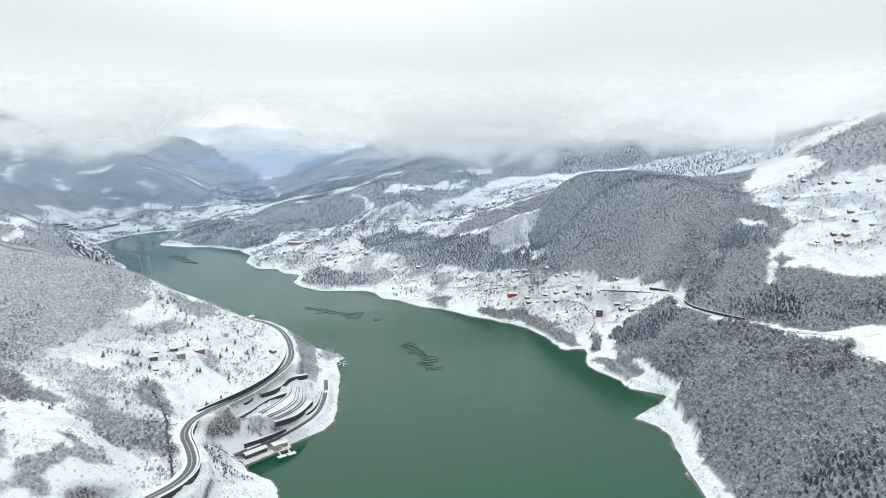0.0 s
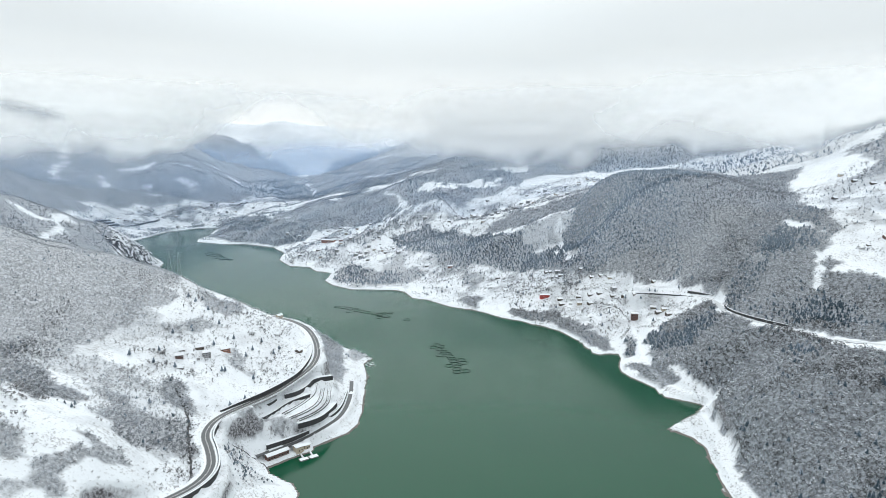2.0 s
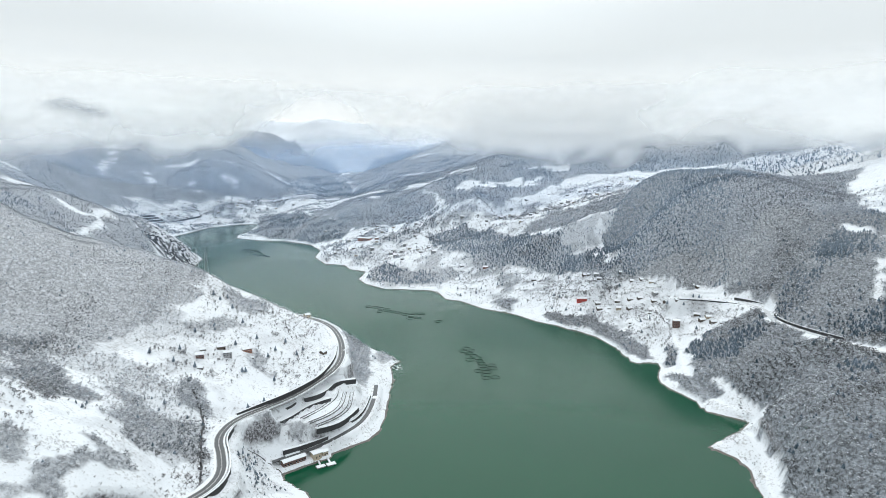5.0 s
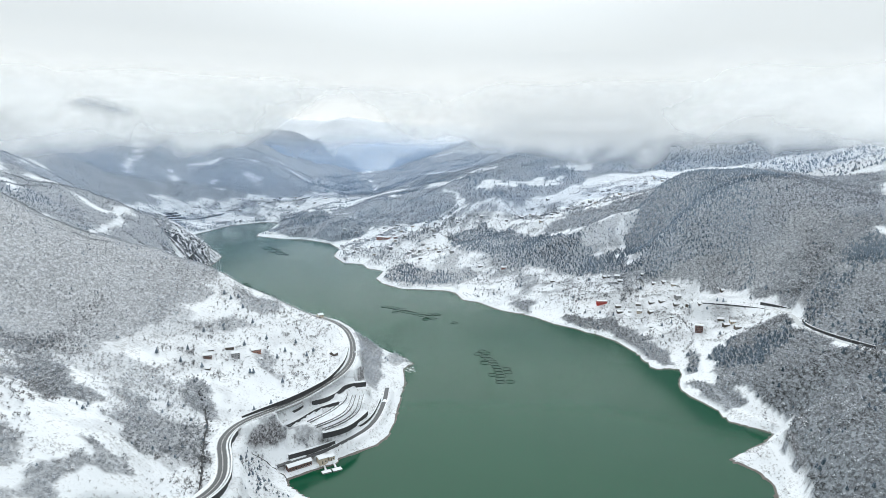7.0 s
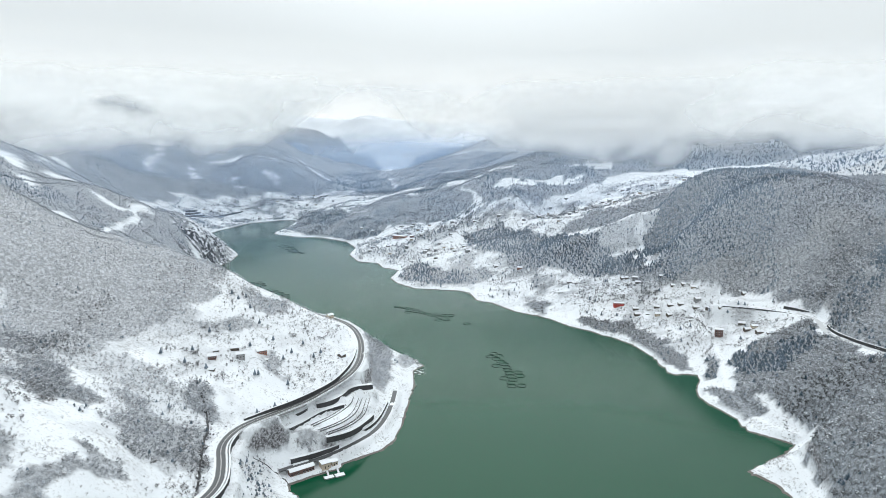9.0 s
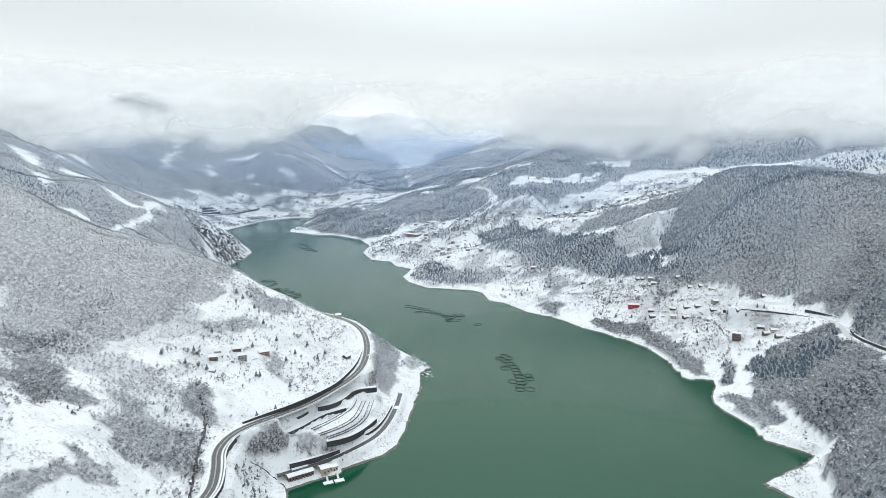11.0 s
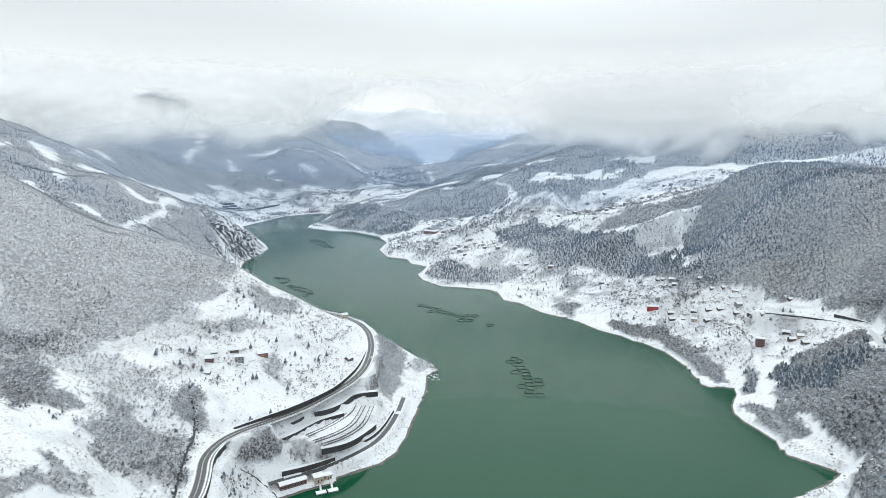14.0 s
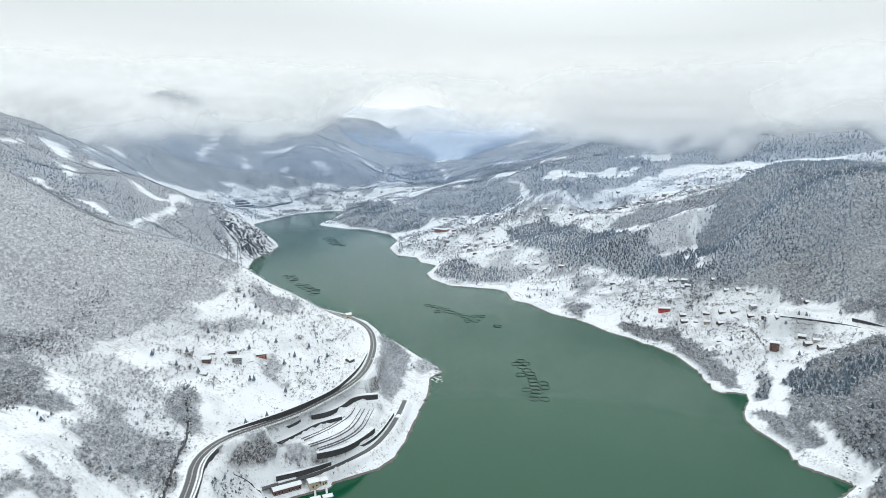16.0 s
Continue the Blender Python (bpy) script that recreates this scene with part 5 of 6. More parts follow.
NEAR_HOUSES = [("brown", -289, 616, 25), ("grey", -269, 633, 30), ("orange", -259, 656, 40), ("shed", -281, 601, 10), ("timber", -279, 640, 35), ("shed", -262, 642, 60), ("timber", -201, 728, 75), ("beige", -266, 862, 50),
               ("shed", -292, 628, 30), ("shed", -252, 650, 20)]
VILLAGE = [("timber", 268, 938, 20), ("beige", 277, 941, 5), ("timber", 266, 957, -15), ("shed", 281, 925, 40), ("timber", 225, 1046, 10), ("grey", 229, 1061, 25), ("shed", 219, 1069, 0), ("timber", 216, 1102, 15),
           ("beige", 228, 1088, -20), ("timber", 202, 1109, 5), ("shed", 200, 1130, 45), ("timber", 137, 1158, 10), ("grey", 148, 1148, -10), ("shed", 125, 1132, 20), ("beige", 172, 1046, 0), ("timber", 188, 1041, 30),
           ("timber", 144, 1053, 15), ("shed", 159, 1052, -10), ("timber", 288, 1040, 20), ("shed", 300, 1036, 20), ("shed", 92, 1123, 0), ("timber", 240, 1035, 50), ("timber", 143, 1068, 5), ("timber", 187, 1133, 10), ("shed", 196, 1140, 0), ("timber", 130, 1161, 20), ("timber", 152, 1137, -10), ("shed", 284, 1050, 25), ("shed", 274, 1062, 0), ("timber", 278, 921, 15), ("shed", 287, 913, 0), ("timber", 244, 980, 20), ("shed", 251, 974, 0), ("shed", 212, 1006, -10), ("timber", 43, 1192, 5)]
VALLEY = [("orange", -50, 1292, 0), ("timber", -100, 1328, 20), ("shed", -120, 1332, 0), ("timber", 163, 1693, 10), ("beige", 197, 1630, 30), ("timber", 114, 1640, 0), ("grey", 129, 1629, 20), ("timber", 312, 1753, 10),
          ("beige", 295, 1761, 40), ("grey", 176, 1683, 0), ("timber", 54, 1581, 25), ("timber", 39, 1577, 0), ("beige", 16, 1526, 15), ("timber", -32, 1624, 35), ("grey", -129, 1623, 10), ("timber", -66, 1590, 0),
          ("beige", -11, 1679, 20), ("timber", 77, 1633, 5), ("grey", -170, 1409, 30), ("beige", -242, 1520, 0), ("timber", -236, 1395, 12), ("timber", 229, 1684, 0), ("beige", 267, 1717, 18)]
SLOPE = [("brown", 563, 918, 10), ("orange", 577, 912, 5), ("blue", 620, 922, 20), ("timber", 617, 969, 0), ("timber", 606, 939, 30), ("shed", 535, 908, 10), ("timber", 559, 900, 0), ("timber", 564, 1057, 25), ("beige", 625, 1159, 0),
         ("timber", 619, 1106, 10), ("timber", 633, 1079, 0), ("brown", 648, 1067, 20), ("timber", 666, 1058, 0), ("orange", 700, 1033, 10)]
SHORE_TOWN = [("beige", -1149, 2098, 40), ("grey", -1105, 2175, 30), ("beige", -1060, 2217, 20), ("grey", -987, 2248, 10), ("timber", -931, 2271, 0), ("beige", -877, 2300, 10), ("grey", -819, 2322, 0), ("timber", -1138, 2196, 30),
              ("beige", -1082, 2260, 20), ("grey", -978, 2326, 15), ("timber", -868, 2390, 10), ("beige", -789, 2361, 0), ("timber", -1211, 2059, 40), ("grey", -1120, 2140, 20), ("beige", -1010, 2262, 12), ("grey", -905, 2286, 8)]
SPIT_TOWN = [("beige", -545, 1829, 0), ("timber", -499, 1789, 10), ("grey", -429, 1664, 20), ("beige", -339, 1664, 0), ("timber", -432, 1576, 30), ("beige", -371, 1515, 10), ("grey", -337, 1540, 0), ("timber", -430, 1545, 20),
             ("beige", -316, 1696, 0), ("grey", -254, 1680, 10), ("timber", -190, 1643, 0), ("orange", -345, 1622, 5)]
for row in (NEAR_HOUSES, VILLAGE, VALLEY, SLOPE, SHORE_TOWN, SPIT_TOWN):
    for kind, x, y, turn in row:
        settle(kind, x, y, turn)
# more of the scattered farms, kept clear of the shore, the roads and one another
for x0, x1, y0, y1, number, apart in ((95, 305, 965, 1165, 4, 13), (-300, 310, 1430, 1770, 20, 22), (-640, -260, 1500, 1800, 12, 22), (-1200, -780, 2060, 2420, 22, 20)):
    stood = 0
    px, py = rng.uniform(x0, x1, 300), rng.uniform(y0, y1, 300)
    ok = clear_spots(px, py, 14, 6) & (woodland(px, py) < 0.3)
    for x, y in zip(px[ok], py[ok]):
        if stood == number:
            break
        if min(math.hypot(x - a, y - b) for a, b in SITES) < apart or math.hypot(x - 119, y - 1083) < 18 or math.hypot(x - 234, y - 936) < 16 or math.hypot(x + 378, y - 1628) < 32:
            continue
        settle(("timber", "shed", "grey", "timber", "beige", "shed", "timber")[rng.randint(0, 7)], x, y, rng.uniform(-30, 40))
        stood += 1

red = house("long bright red building with snow on its roof", 18, 7, 6.0, 1.0, RED_WALL, 2, "building", chimney=False)
red.matrix_basis = pose(119, 1083, foot(119, 1080) + 0.5, 0, 0, 8)
block = house("four-storey reddish-brown house block with a snowy roof", 11, 9, 10.5, 0.9, BROWN_WALL, 4, "apartment_house", chimney=True)
block.matrix_basis = pose(234, 936, foot(234, 933) + 0.5, 0, 0, -6)
school = house("long orange-roofed lakeside school building", 42, 12, 7, 2.0, ORANGE_WALL, 2, "building", chimney=False)
school.matrix_basis = pose(-378, 1628, foot(-378, 1622) + 0.5, 0, 0, -18)
SITES += [(119, 1083), (234, 936), (-378, 1628)]

# lakeside station below the terraces
hall = house("long brown lakeside shed with a ribbed snowy roof", 25, 6.5, 4.4, 1.3, BROWN_WALL, 1, "shed", chimney=False)
hall.matrix_basis = pose(-172, 549.5, 3.1, 0, 0, 47)
store = house("low white-roofed store behind the lakeside shed", 15, 4.5, 3.2, 0.7, GREY_WALL, 1, "shed", chimney=False)
store.matrix_basis = pose(-175.5, 556, 4.6, 0, 0, 45)
pump = house("square beige pump house beside the dock", 9, 8, 5, 0.6, BEIGE_WALL, 1, "pump_house", chimney=False)
pump.matrix_basis = pose(-156, 562, 3.0, 0, 0, 44)
annex = house("small beige annex of the pump house", 6, 6, 4, 0.5, BEIGE_WALL, 1, "pump_house", chimney=False)
annex.matrix_basis = pose(-150, 567.5, 3.0, 0, 0, 44)


def pontoon(label, x, y, w, d, turn):
    ob = thing("pontoon", label, "dock", (x, y, 0), turn, "floating dock")
    part("hull", boxes([(0, 0, -0.5, w, d, 1.1, 0)]), GREY_WALL, ob)
    part("deck", boxes([(0, 0, 0.6, w + 0.4, d + 0.4, 0.15, 0)]), BOARD, ob)
    part("snow_cover", boxes([(0, 0, 0.75, w, d, 0.3, 0)]), CAP, ob, "fresh snow on the deck")
    for sx in (-1, 1):
        part("rail", tube([(sx * w / 2, -d / 2, 1.5), (sx * w / 2, d / 2, 1.5)], 0.06), STEEL, ob)
        for py in (-d / 2, 0, d / 2):
            part("rail_post", boxes([(sx * w / 2, py, 0.75, 0.08, 0.08, 0.8, 0)]), STEEL, ob)
    return ob


pontoon("snow-covered floating dock platform", -148, 550.5, 8, 4.5, 38)
pontoon("snow-covered floating dock platform at the water's edge", -140.5, 556, 8, 5, 38)
pontoon("narrow snow-covered gangway to the dock", -151.5, 556.5, 1.6, 8, 30)
pontoon("narrow snow-covered gangway between dock and shore", -144.5, 562, 1.6, 8, 30)

# -- fish cages floating in the lake --
def fish_cage(label, radius, dark=False):
    ob = thing("fish_cage", label, "fish cage", group="fish cages")
    a = np.linspace(0, 2 * math.pi, 29)[:-1]
    ring = lambda r, z: np.c_[r * np.cos(a), r * np.sin(a), np.full(len(a), z)]
    part("outer_float", tube(ring(radius, 0.08), 0.34, 6, True), PIPE, ob)
    part("handrail", tube(ring(radius - 0.2, 0.5), 0.07, 4, True), PIPE, ob)
    post = None
    for k in range(0, 28, 2):
        q = new("stanchion", post.data) if post else part("stanchion", boxes([(0, 0, 0, 0.1, 0.1, 0.45, 0)]), PIPE, ob)
        q.parent, post = ob, post or q
        q.location = ((radius - 0.2) * math.cos(a[k]), (radius - 0.2) * math.sin(a[k]), 0.05)
    if dark:
        v = np.r_[[(0, 0, 0.35)], ring(radius - 0.8, 0.6)]
        part("bird_net", (v, np.array([(0, 1 + k, 1 + (k + 1) % 28) for k in range(28)])), NET, ob, "dark green bird net")
    return ob


CAGE = fish_cage("round black fish cage floating on the lake", 5.5)
WIDE_CAGE = fish_cage("wide round black fish cage floating on the lake", 6.0)
NET_CAGE = fish_cage("netted dark fish cage floating on the far lake", 6.5, True)
NEAR_CAGES = [(-51, 892), (-55, 880), (-44, 885), (-46, 872), (-39, 863), (-33, 854), (-30, 844), (-27, 834), (-24, 824), (-14, 829), (-11, 818), (-22, 814), (-29, 806), (-18, 804), (-19, 794), (-18, 784), (-7, 787)]
MID_CAGES = [(-239, 1099), (-227, 1095), (-216, 1090), (-204, 1086), (-213, 1069), (-200, 1075), (-190, 1070), (-180, 1065), (-167, 1056), (-156, 1051), (-152, 1062), (-141, 1064), (-155, 1034), (-143, 1038)]
BEHIND_CAGES = [(-566, 1216), (-554, 1224), (-553, 1207), (-541, 1211), (-531, 1196), (-509, 1163), (-498, 1151), (-492, 1163), (-483, 1140), (-474, 1148), (-466, 1128), (-456, 1136), (-447, 1120), (-449, 1107), (-534, 1182)]
FAR_CAGES = [(-707, 1645), (-697, 1657), (-690, 1618), (-680, 1631), (-665, 1625), (-669, 1600), (-652, 1603), (-650, 1575), (-636, 1584), (-618, 1560), (-606, 1550), (-630, 1556)]
placed = set()
for proto, spots in ((CAGE, NEAR_CAGES), (WIDE_CAGE, [(-43, 847), (-108, 1022)] + MID_CAGES + BEHIND_CAGES), (NET_CAGE, FAR_CAGES)):
    for x, y in spots:
        m = pose(x, y, 0, 0, 0, rng.uniform(0, 12))
        if proto.name in placed:
            copy_thing(proto, m)
        else:
            placed.add(proto.name)
            proto.matrix_basis = m


# buoys round the near cages
def buoy(rng):
    ob = thing("buoy", "small dark mooring buoy on the water", "buoy", group="mooring buoys")
    bv, bf = blob(rng, 6, 8, 1.0)
    part("float", (bv * 1.1 + (0, 0, -0.3), bf), PIPE, ob, "", True)
    part("ring", tube([(0.15 * math.cos(a), 0, 0.85 + 0.15 * math.sin(a)) for a in np.linspace(0, 6.28, 9)[:-1]], 0.04, 4, True), STEEL, ob)
    return ob


first_buoy = buoy(rng)
for n, (x, y) in enumerate([(-72, 850), (-60, 812), (-47, 790), (0, 770), (-25, 762), (8, 800), (-5, 850), (-85, 895), (12, 762)]):
    if n:
        copy_thing(first_buoy, pose(x, y, 0))
    else:
        first_buoy.matrix_basis = pose(x, y, 0)


# -- power pylon on the ridge --
def pylon(x, y, high):
    ob = thing("power_pylon", "slender grey steel lattice power pylon on the ridge", "pylon", (x, y, foot(x, y)), 25)
    w = lambda z: 2.4 * (1 - z / high) + 0.45
    cross = []
    for k, (sx, sy) in enumerate(((-1, -1), (1, -1), (1, 1), (-1, 1))):
        part("leg", tube([(sx * w(0), sy * w(0), -0.8), (sx * w(high), sy * w(high), high)], 0.16, 4), STEEL, ob)
    levels = np.linspace(0, high, 9)
    for a, b in zip(levels[:-1], levels[1:]):
        for sx, sy, tx, ty in ((-1, -1, 1, -1), (1, -1, 1, 1), (1, 1, -1, 1), (-1, 1, -1, -1)):
            cross.append(tube([(sx * w(a), sy * w(a), a), (tx * w(b), ty * w(b), b)], 0.08, 3))
    part("bracing", joined(*cross), STEEL, ob)
    for z in (high * 0.72, high * 0.86, high):
        part("arm", tube([(-5.5, 0, z + 0.2), (0, 0, z + 0.9), (5.5, 0, z + 0.2)], 0.16, 4), STEEL, ob)
    return ob


pylon(-362, 778, 30)
pylon(-371, 772, 26)


# -- cars on the road --
def car(label, paint):
    ob = thing("car", label, "car")
    sec = [(-2.1, 0.35), (2.1, 0.35), (2.15, 0.85), (1.2, 0.98), (0.55, 1.48), (-1.2, 1.5), (-2.0, 1.0), (-2.15, 0.8)]
    v = np.array([(x, sy * (0.85 if z < 1.2 else 0.68), z) for sy in (-1, 1) for x, z in sec])
    me = bpy.data.meshes.new("body")
    me.from_pydata([tuple(p) for p in v], [], [tuple(range(8)), tuple(range(15, 7, -1))] + [(k, k + 8, (k + 1) % 8 + 8, (k + 1) % 8) for k in range(8)])
    me.materials.append(paint)
    body = new("body", me)
    body.parent = ob
    part("windscreen", (np.array([(1.16, -0.68, 1.03), (1.16, 0.68, 1.03), (0.62, 0.62, 1.46), (0.62, -0.62, 1.46)]), np.array([(0, 1, 2, 3)])), PANE, ob)
    for x in (-1.3, 1.3):
        for y in (-0.82, 0.82):
            wheel = part("wheel", tube([(x, y - 0.1, 0.33), (x, y + 0.1, 0.33)], 0.33, 10), RUBBER, ob)
            part("rim", tube([(x, y - 0.11, 0.33), (x, y + 0.11, 0.33)], 0.18, 8), STEEL, wheel)
    return ob


car("white car on the cleared road", WHITE_PAINT).matrix_basis = pose(-177.5, 733, 44.13, 0, 0, 100)

# -- brook down to the road, with dark stones --
BROOK_LINE = [(-268, 560), (-255, 545), (-243, 530), (-233, 514), (-228, 498), (-219, 480), (-211, 464), (-204, 448)]
bp = eased(BROOK_LINE, 3)
bp = bp + np.c_[wave(bp[:, 0], bp[:, 1], 7, 80), wave(bp[:, 0], bp[:, 1], 7, 81)] * 1.6
bp = np.c_[bp, ground(bp[:, 0], bp[:, 1])]
tagged(new("brook", mesh_of("brook", *ribbon(bp, (-0.9, 0.9), -0.6, 0.35), [BROOK])), "dark open brook between snowy banks", "brook", kind="structure")
stone_v, stone_f = [], []
count = 0
for n in range(170):
    k = rng.randint(0, len(bp))
    s = rng.uniform(0.5, 1.7)
    bv, bf = blob(rng, 4, 6, 0.7)
    x, y = bp[k, 0] + rng.normal() * 2.2, bp[k, 1] + rng.normal() * 2.2
    stone_v.append(bv * s + (x, y, bp[k, 2] + 0.1))
    stone_f.append(bf + count)
    count += len(bv)
tagged(new("stones", mesh_of("stones", np.concatenate(stone_v), np.concatenate(stone_f), [ROCK])), "dark wet stones along the brook", "stones", kind="stuff")

def crags(label, lines, rng):
    """Broken rock standing out of a slope: (line, count, spread, least, most) each."""
    vs, fs, count = [], [], 0
    for line, number, spread, least, most in lines:
        p = eased(line, 3)
        for n in range(number):
            x, y = p[rng.randint(0, len(p))] + rng.normal(size=2) * spread
            s = rng.uniform(least, most)
            bv, bf = blob(rng, 5, 7, 0.75)
            bv = bv * (s * rng.uniform(0.7, 1.5), s * rng.uniform(0.7, 1.5), s * 0.8) * rng.uniform(0.82, 1.15, (len(bv), 1))
            a = rng.uniform(0, 6.28)
            bv = np.c_[bv[:, 0] * math.cos(a) - bv[:, 1] * math.sin(a), bv[:, 0] * math.sin(a) + bv[:, 1] * math.cos(a), bv[:, 2]]
            vs.append(bv + (x, y, max(0, foot(x, y)) - 0.42 * s))
            fs.append(bf + count)
            count += len(bv)
    return tagged(new("rocks", mesh_of("rocks", np.concatenate(vs), np.concatenate(fs), [CRAG])), label, "rocks", kind="stuff")


crags("dark broken crags of the headland streaked with snow", [([(-783, 1330), (-772, 1372), (-764, 1420), (-770, 1478)], 40, 8, 5, 13), ([(-709, 1198), (-725, 1245), (-740, 1300), (-752, 1345)], 22, 4, 3, 7), ([(-712, 1273), (-724, 1340), (-742, 1420)], 24, 5, 2.5, 7)], rng)
crags("dark broken rock between snow along the far shore", [([(-1150, 1960), (-1080, 2080), (-1010, 2150), (-930, 2210)], 90, 14, 3, 9), ([(-1120, 2180), (-1000, 2290), (-880, 2350), (-800, 2400)], 60, 18, 3, 8)], rng)
crags("dark rocks along the snowy cape", [([(-128, 800), (-140, 826), (-146, 843)], 46, 3.0, 1.5, 4)], rng)
crags("dark rocks beside the mountain road", [([(428, 704), (436, 690), (446, 682)], 34, 2.2, 2, 4.5), ([(250, 724), (252, 690), (254, 640), (253, 623)], 50, 1.6, 1.2, 3)], rng)
low_brook = eased([(-204, 529), (-199, 536), (-190, 538), (-182, 537), (-173, 531)], 3)
low_brook = np.c_[low_brook, ground(low_brook[:, 0], low_brook[:, 1])]
tagged(new("brook", mesh_of("brook", *ribbon(low_brook, (-0.4, 0.4), -0.6, 0.35), [BROOK])), "dark open brook running down to the lake", "brook", kind="structure")

# -- hedgerows, scrub in the fields and single trees --
HEDGES = [[(-236, 405), (-234, 427), (-233, 449)], [(-358, 596), (-337, 604), (-313, 612), (-303, 613)], [(-317, 555), (-309, 580), (-295, 601)], [(-300, 690), (-270, 700), (-250, 715)], [(-232, 740), (-225, 775), (-232, 800)],
          [(250, 905), (270, 915), (290, 915)], [(19, 1162), (65, 1141), (113, 1121)], [(53, 1181), (107, 1149), (135, 1156)], [(143, 1151), (161, 1146), (163, 1096), (188, 1113)], [(159, 1063), (194, 1044), (216, 1010)], [(200, 1109), (224, 1094), (250, 1074)], [(239, 1041), (240, 975), (277, 967)], [(240, 879), (266, 873), (285, 878)], [(219, 1003), (222, 966), (226, 943), (223, 914), (217, 905), (206, 894)], [(231, 927), (228, 899), (226, 872)], [(37, 1140), (56, 1134), (77, 1119), (92, 1118), (116, 1114)], [(36, 1188), (68, 1164), (90, 1143)], [(181, 947), (197, 956), (212, 948)], [(132, 1144), (151, 1108), (155, 1084)], [(158, 1131), (164, 1096)], [(181, 1121), (191, 1113), (212, 1100), (234, 1081)], [(227, 912), (250, 895), (269, 885)], [(229, 1032), (234, 979), (255, 972), (284, 946)], [(120, 1180), (150, 1175), (190, 1150)], [(80, 1110), (110, 1100), (150, 1110)], [(60, 1150), (100, 1150), (150, 1130)], [(-20, 1200), (30, 1190), (70, 1180)], [(170, 1090), (200, 1080), (240, 1070)],
          [(-60, 1240), (-20, 1230), (40, 1220)], [(-250, 1620), (-150, 1500), (-90, 1460)], [(-100, 1700), (0, 1640), (100, 1600)], [(0, 1560), (60, 1520), (140, 1500)], [(520, 900), (560, 890), (600, 890)], [(540, 960), (580, 960), (640, 950)],
          [(560, 1040), (600, 1040), (660, 1030)], [(-480, 1700), (-420, 1690), (-350, 1640)], [(-1100, 2190), (-1000, 2290), (-880, 2350)], [(-1180, 2100), (-1090, 2230), (-990, 2290)]]
hx, hy = [], []
for line in HEDGES:
    p = eased(line, 3)
    seg = np.hypot(*np.diff(p, axis=0).T).sum()
    k = rng.uniform(0, len(p) - 1.001, int(seg / 1.1))
    i = k.astype(int)
    q = p[i] + (p[i + 1] - p[i]) * (k - i)[:, None]
    hx += list(q[:, 0] + rng.normal(size=len(q)) * 1.1)
    hy += list(q[:, 1] + rng.normal(size=len(q)) * 1.1)
FIELDS = [[(-302, 415), (-302, 462), (-274, 455), (-260, 421), (-249, 416), (-255, 390), (-262, 376)], [(-239, 399), (-236, 437), (-221, 460), (-213, 445), (-239, 390)], [(-272, 579), (-246, 623), (-225, 612), (-222, 585), (-243, 546)],
          [(-285, 700), (-257, 721), (-253, 688), (-275, 682)], [(-373, 574), (-345, 596), (-305, 606), (-310, 580), (-358, 560)], [(249, 1055), (281, 1053), (302, 1010), (302, 986), (261, 979)]]
OPEN = [((-410, 380), (-190, 880), 11000), ((60, 890), (330, 1200), 7500), ((-120, 1100), (130, 1330), 4200), ((-300, 1250), (320, 1780), 6500), ((-700, 1420), (-200, 1900), 2600), ((500, 850), (760, 1180), 2400), ((-1250, 1850), (-760, 2450), 3500), ((-140, 560), (-110, 760), 500), ((205, 470), (240, 760), 1600)]
for (x0, y0), (x1, y1), n in OPEN:
    x, y = rng.uniform(x0, x1, n), rng.uniform(y0, y1, n)
    thick = wave(x, y, 34, 90) * 0.6 + wave(x, y, 13, 91) * 0.5
    ok = thick > rng.uniform(-0.35, 0.5, n)
    hx += list(x[ok])
    hy += list(y[ok])
hx, hy = np.array(hx), np.array(hy)
ok = ~inside(hx, hy, LAKE) & (to_line(hx, hy, np.r_[LAKE, LAKE[:1]])[0] > 4) & (off_roads(hx, hy) > 1.0)
for field in FIELDS:
    ok &= ~inside(hx, hy, np.array(field, float)) | (rng.uniform(0, 1, len(hx)) < 0.06)
for sx, sy in SITES:
    ok &= np.hypot(hx - sx, hy - sy) > 6.5
hx, hy = hx[ok], hy[ok]
size = rng.uniform(0.7, 2.4, len(hx)) * (1 + 0.45 * (hx < -180) * (hy < 880)) * (1 + 0.5 * (hy > 880)) * (1 + 0.6 * (hy > 1400))
BUSHES = [twig_tree(rng, 9, 0.16) for _ in range(6)]
scattered("scrub", BUSHES, hx, hy, level(hx, hy), size, 1.5, TWIGS_DARK, "leafless scrub and hedges in the snowy fields", "scrub", rng)


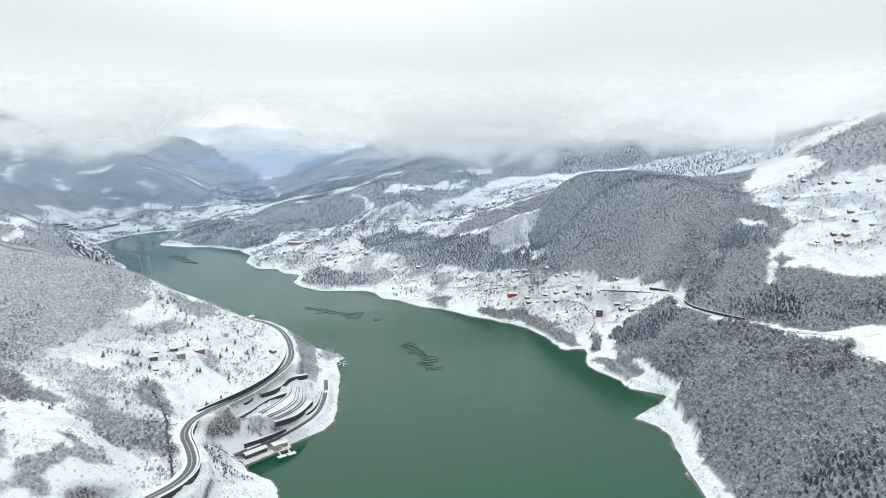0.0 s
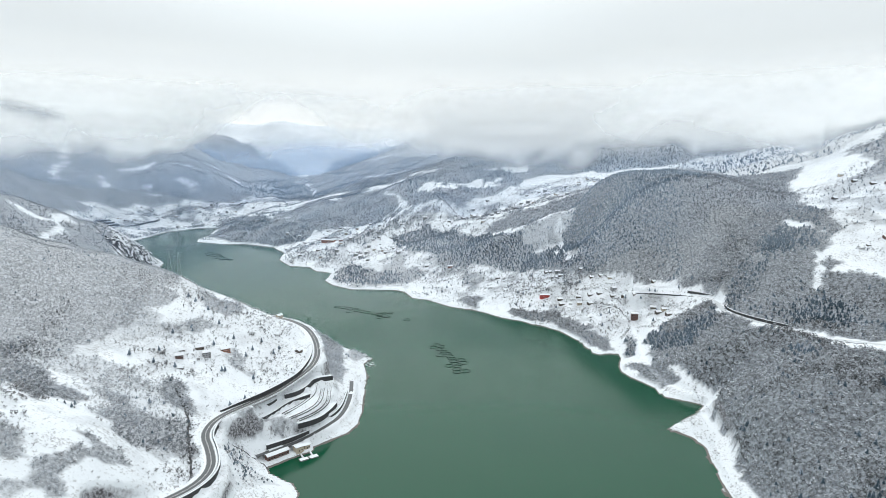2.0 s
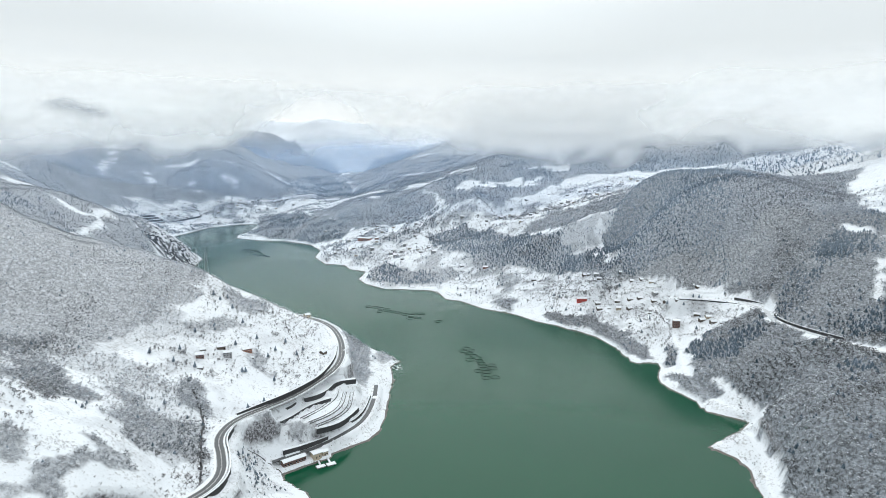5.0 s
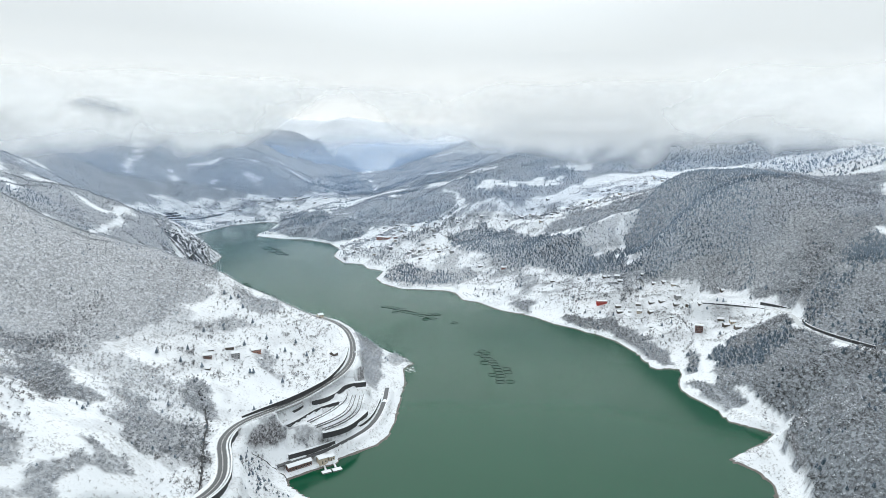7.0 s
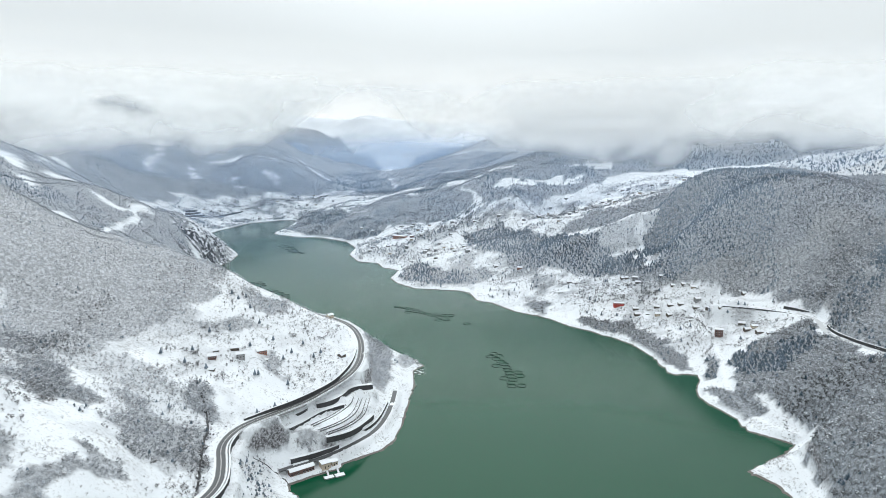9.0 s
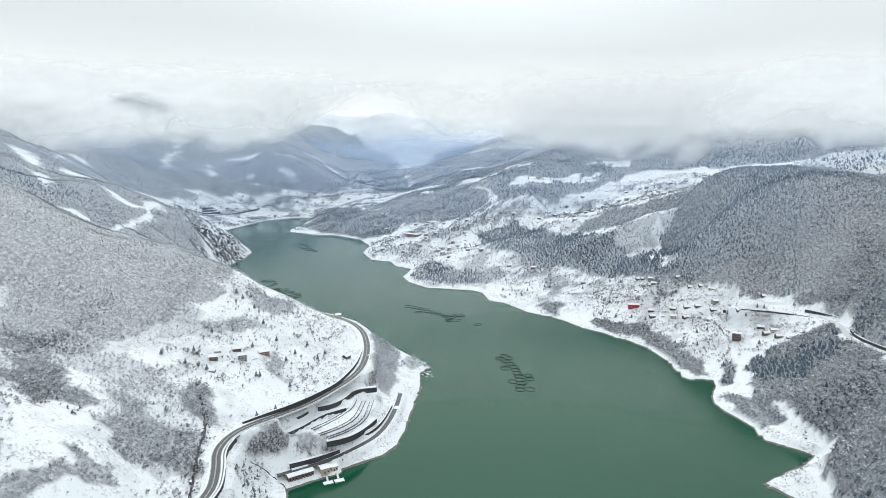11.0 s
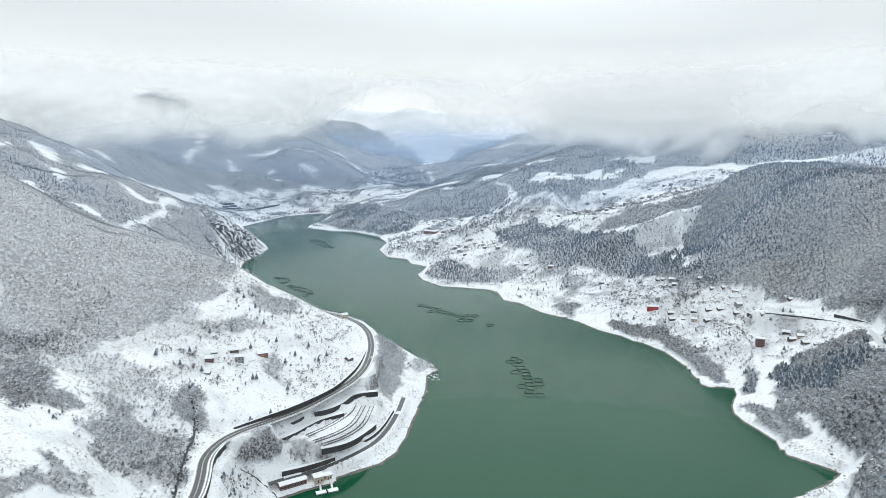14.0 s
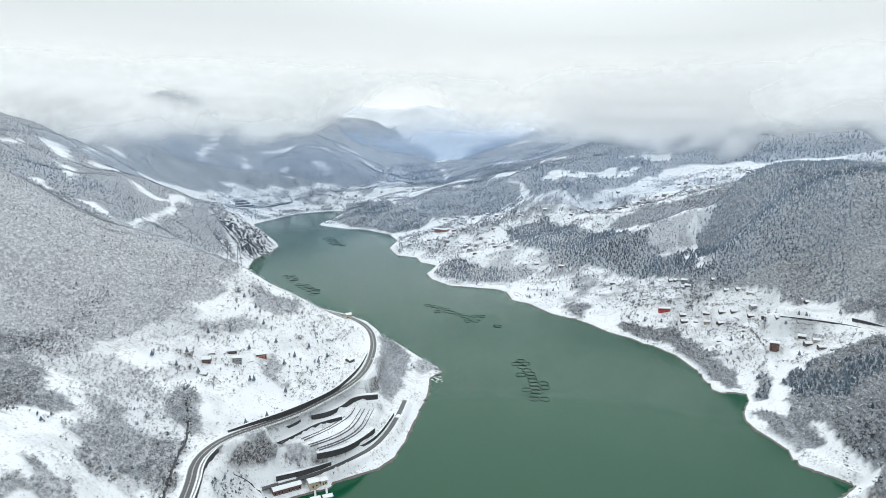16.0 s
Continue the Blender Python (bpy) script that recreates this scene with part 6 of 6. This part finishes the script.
def tree(kind, label, rng, high):
    ob = thing("tree", label, "tree", group="single trees")
    if kind == "pine":
        tv, tf, lie = pine_tree(rng, 7, 7)
        crown = part("crown", (tv[4:] * high, tf[3:] - 4), NEEDLES, ob)
        lie = lie[4:]
    else:
        tv, tf, lie = bare_tree(rng, 60, 0.013)
        crown = part("crown", (tv[6:] * high * (1.1, 1.1, 1), tf[6:] - 6), TWIGS_DARK, ob)
        lie = lie[6:]
    for key, values in (("lie", lie), ("tint", 0.5 + 0 * lie), ("frost", 0.4 + 0 * lie)):
        crown.data.attributes.new(key, "FLOAT", "POINT").data.foreach_set("value", np.asarray(values, np.float32))
    part("trunk", tube([(0, 0, -0.5), (0.05, 0, high * 0.3), (0, 0.05, high * 0.8)], np.array([0.24, 0.17, 0.05]) * high / 9, 6), BARK, ob)
    return ob


FIRST = {"pine": tree("pine", "tall dark conifer standing in the snow", rng, 6.5), "bare": tree("bare", "leafless grey tree standing in the snow", rng, 4.6), "tall": tree("bare", "slender leafless tree with frosted branches", rng, 6.5)}
put = set()


def plant(kind, x, y, scale=1.0):
    m = pose(x, y, foot(x, y) - 0.1, 0, 0, rng.uniform(0, 360))
    if kind in put:
        copy_thing(FIRST[kind], m)
    else:
        put.add(kind)
        FIRST[kind].matrix_basis = m


for kind, x, y in (("pine", -247, 625), ("pine", -249, 622), ("pine", -286, 600), ("pine", 252, 1128), ("pine", 268, 1118), ("pine", 282, 1106), ("pine", 296, 1078), ("pine", 300, 1060), ("pine", 306, 1058), ("pine", 275, 985), ("pine", 244, 1150)):
    plant(kind, x, y)
spans = np.array(((70, 320, 900, 1190), (70, 320, 900, 1190), (-330, -215, 560, 760), (-100, 120, 1110, 1320)), float)[np.arange(1200) % 4]
px, py = rng.uniform(spans[:, 0], spans[:, 1]), rng.uniform(spans[:, 2], spans[:, 3])
ok = clear_spots(px, py, 8, 3) & (woodland(px, py) < 0.2) & (wave(px, py, 26, 95) > -0.1)
planted = 0
for x, y in zip(px[ok], py[ok]):
    if planted == 190:
        break
    if min(math.hypot(x - a, y - b) for a, b in SITES) < 8:
        continue
    plant(("bare", "bare", "tall", "bare", "tall", "pine")[rng.randint(0, 6)], x, y)
    planted += 1
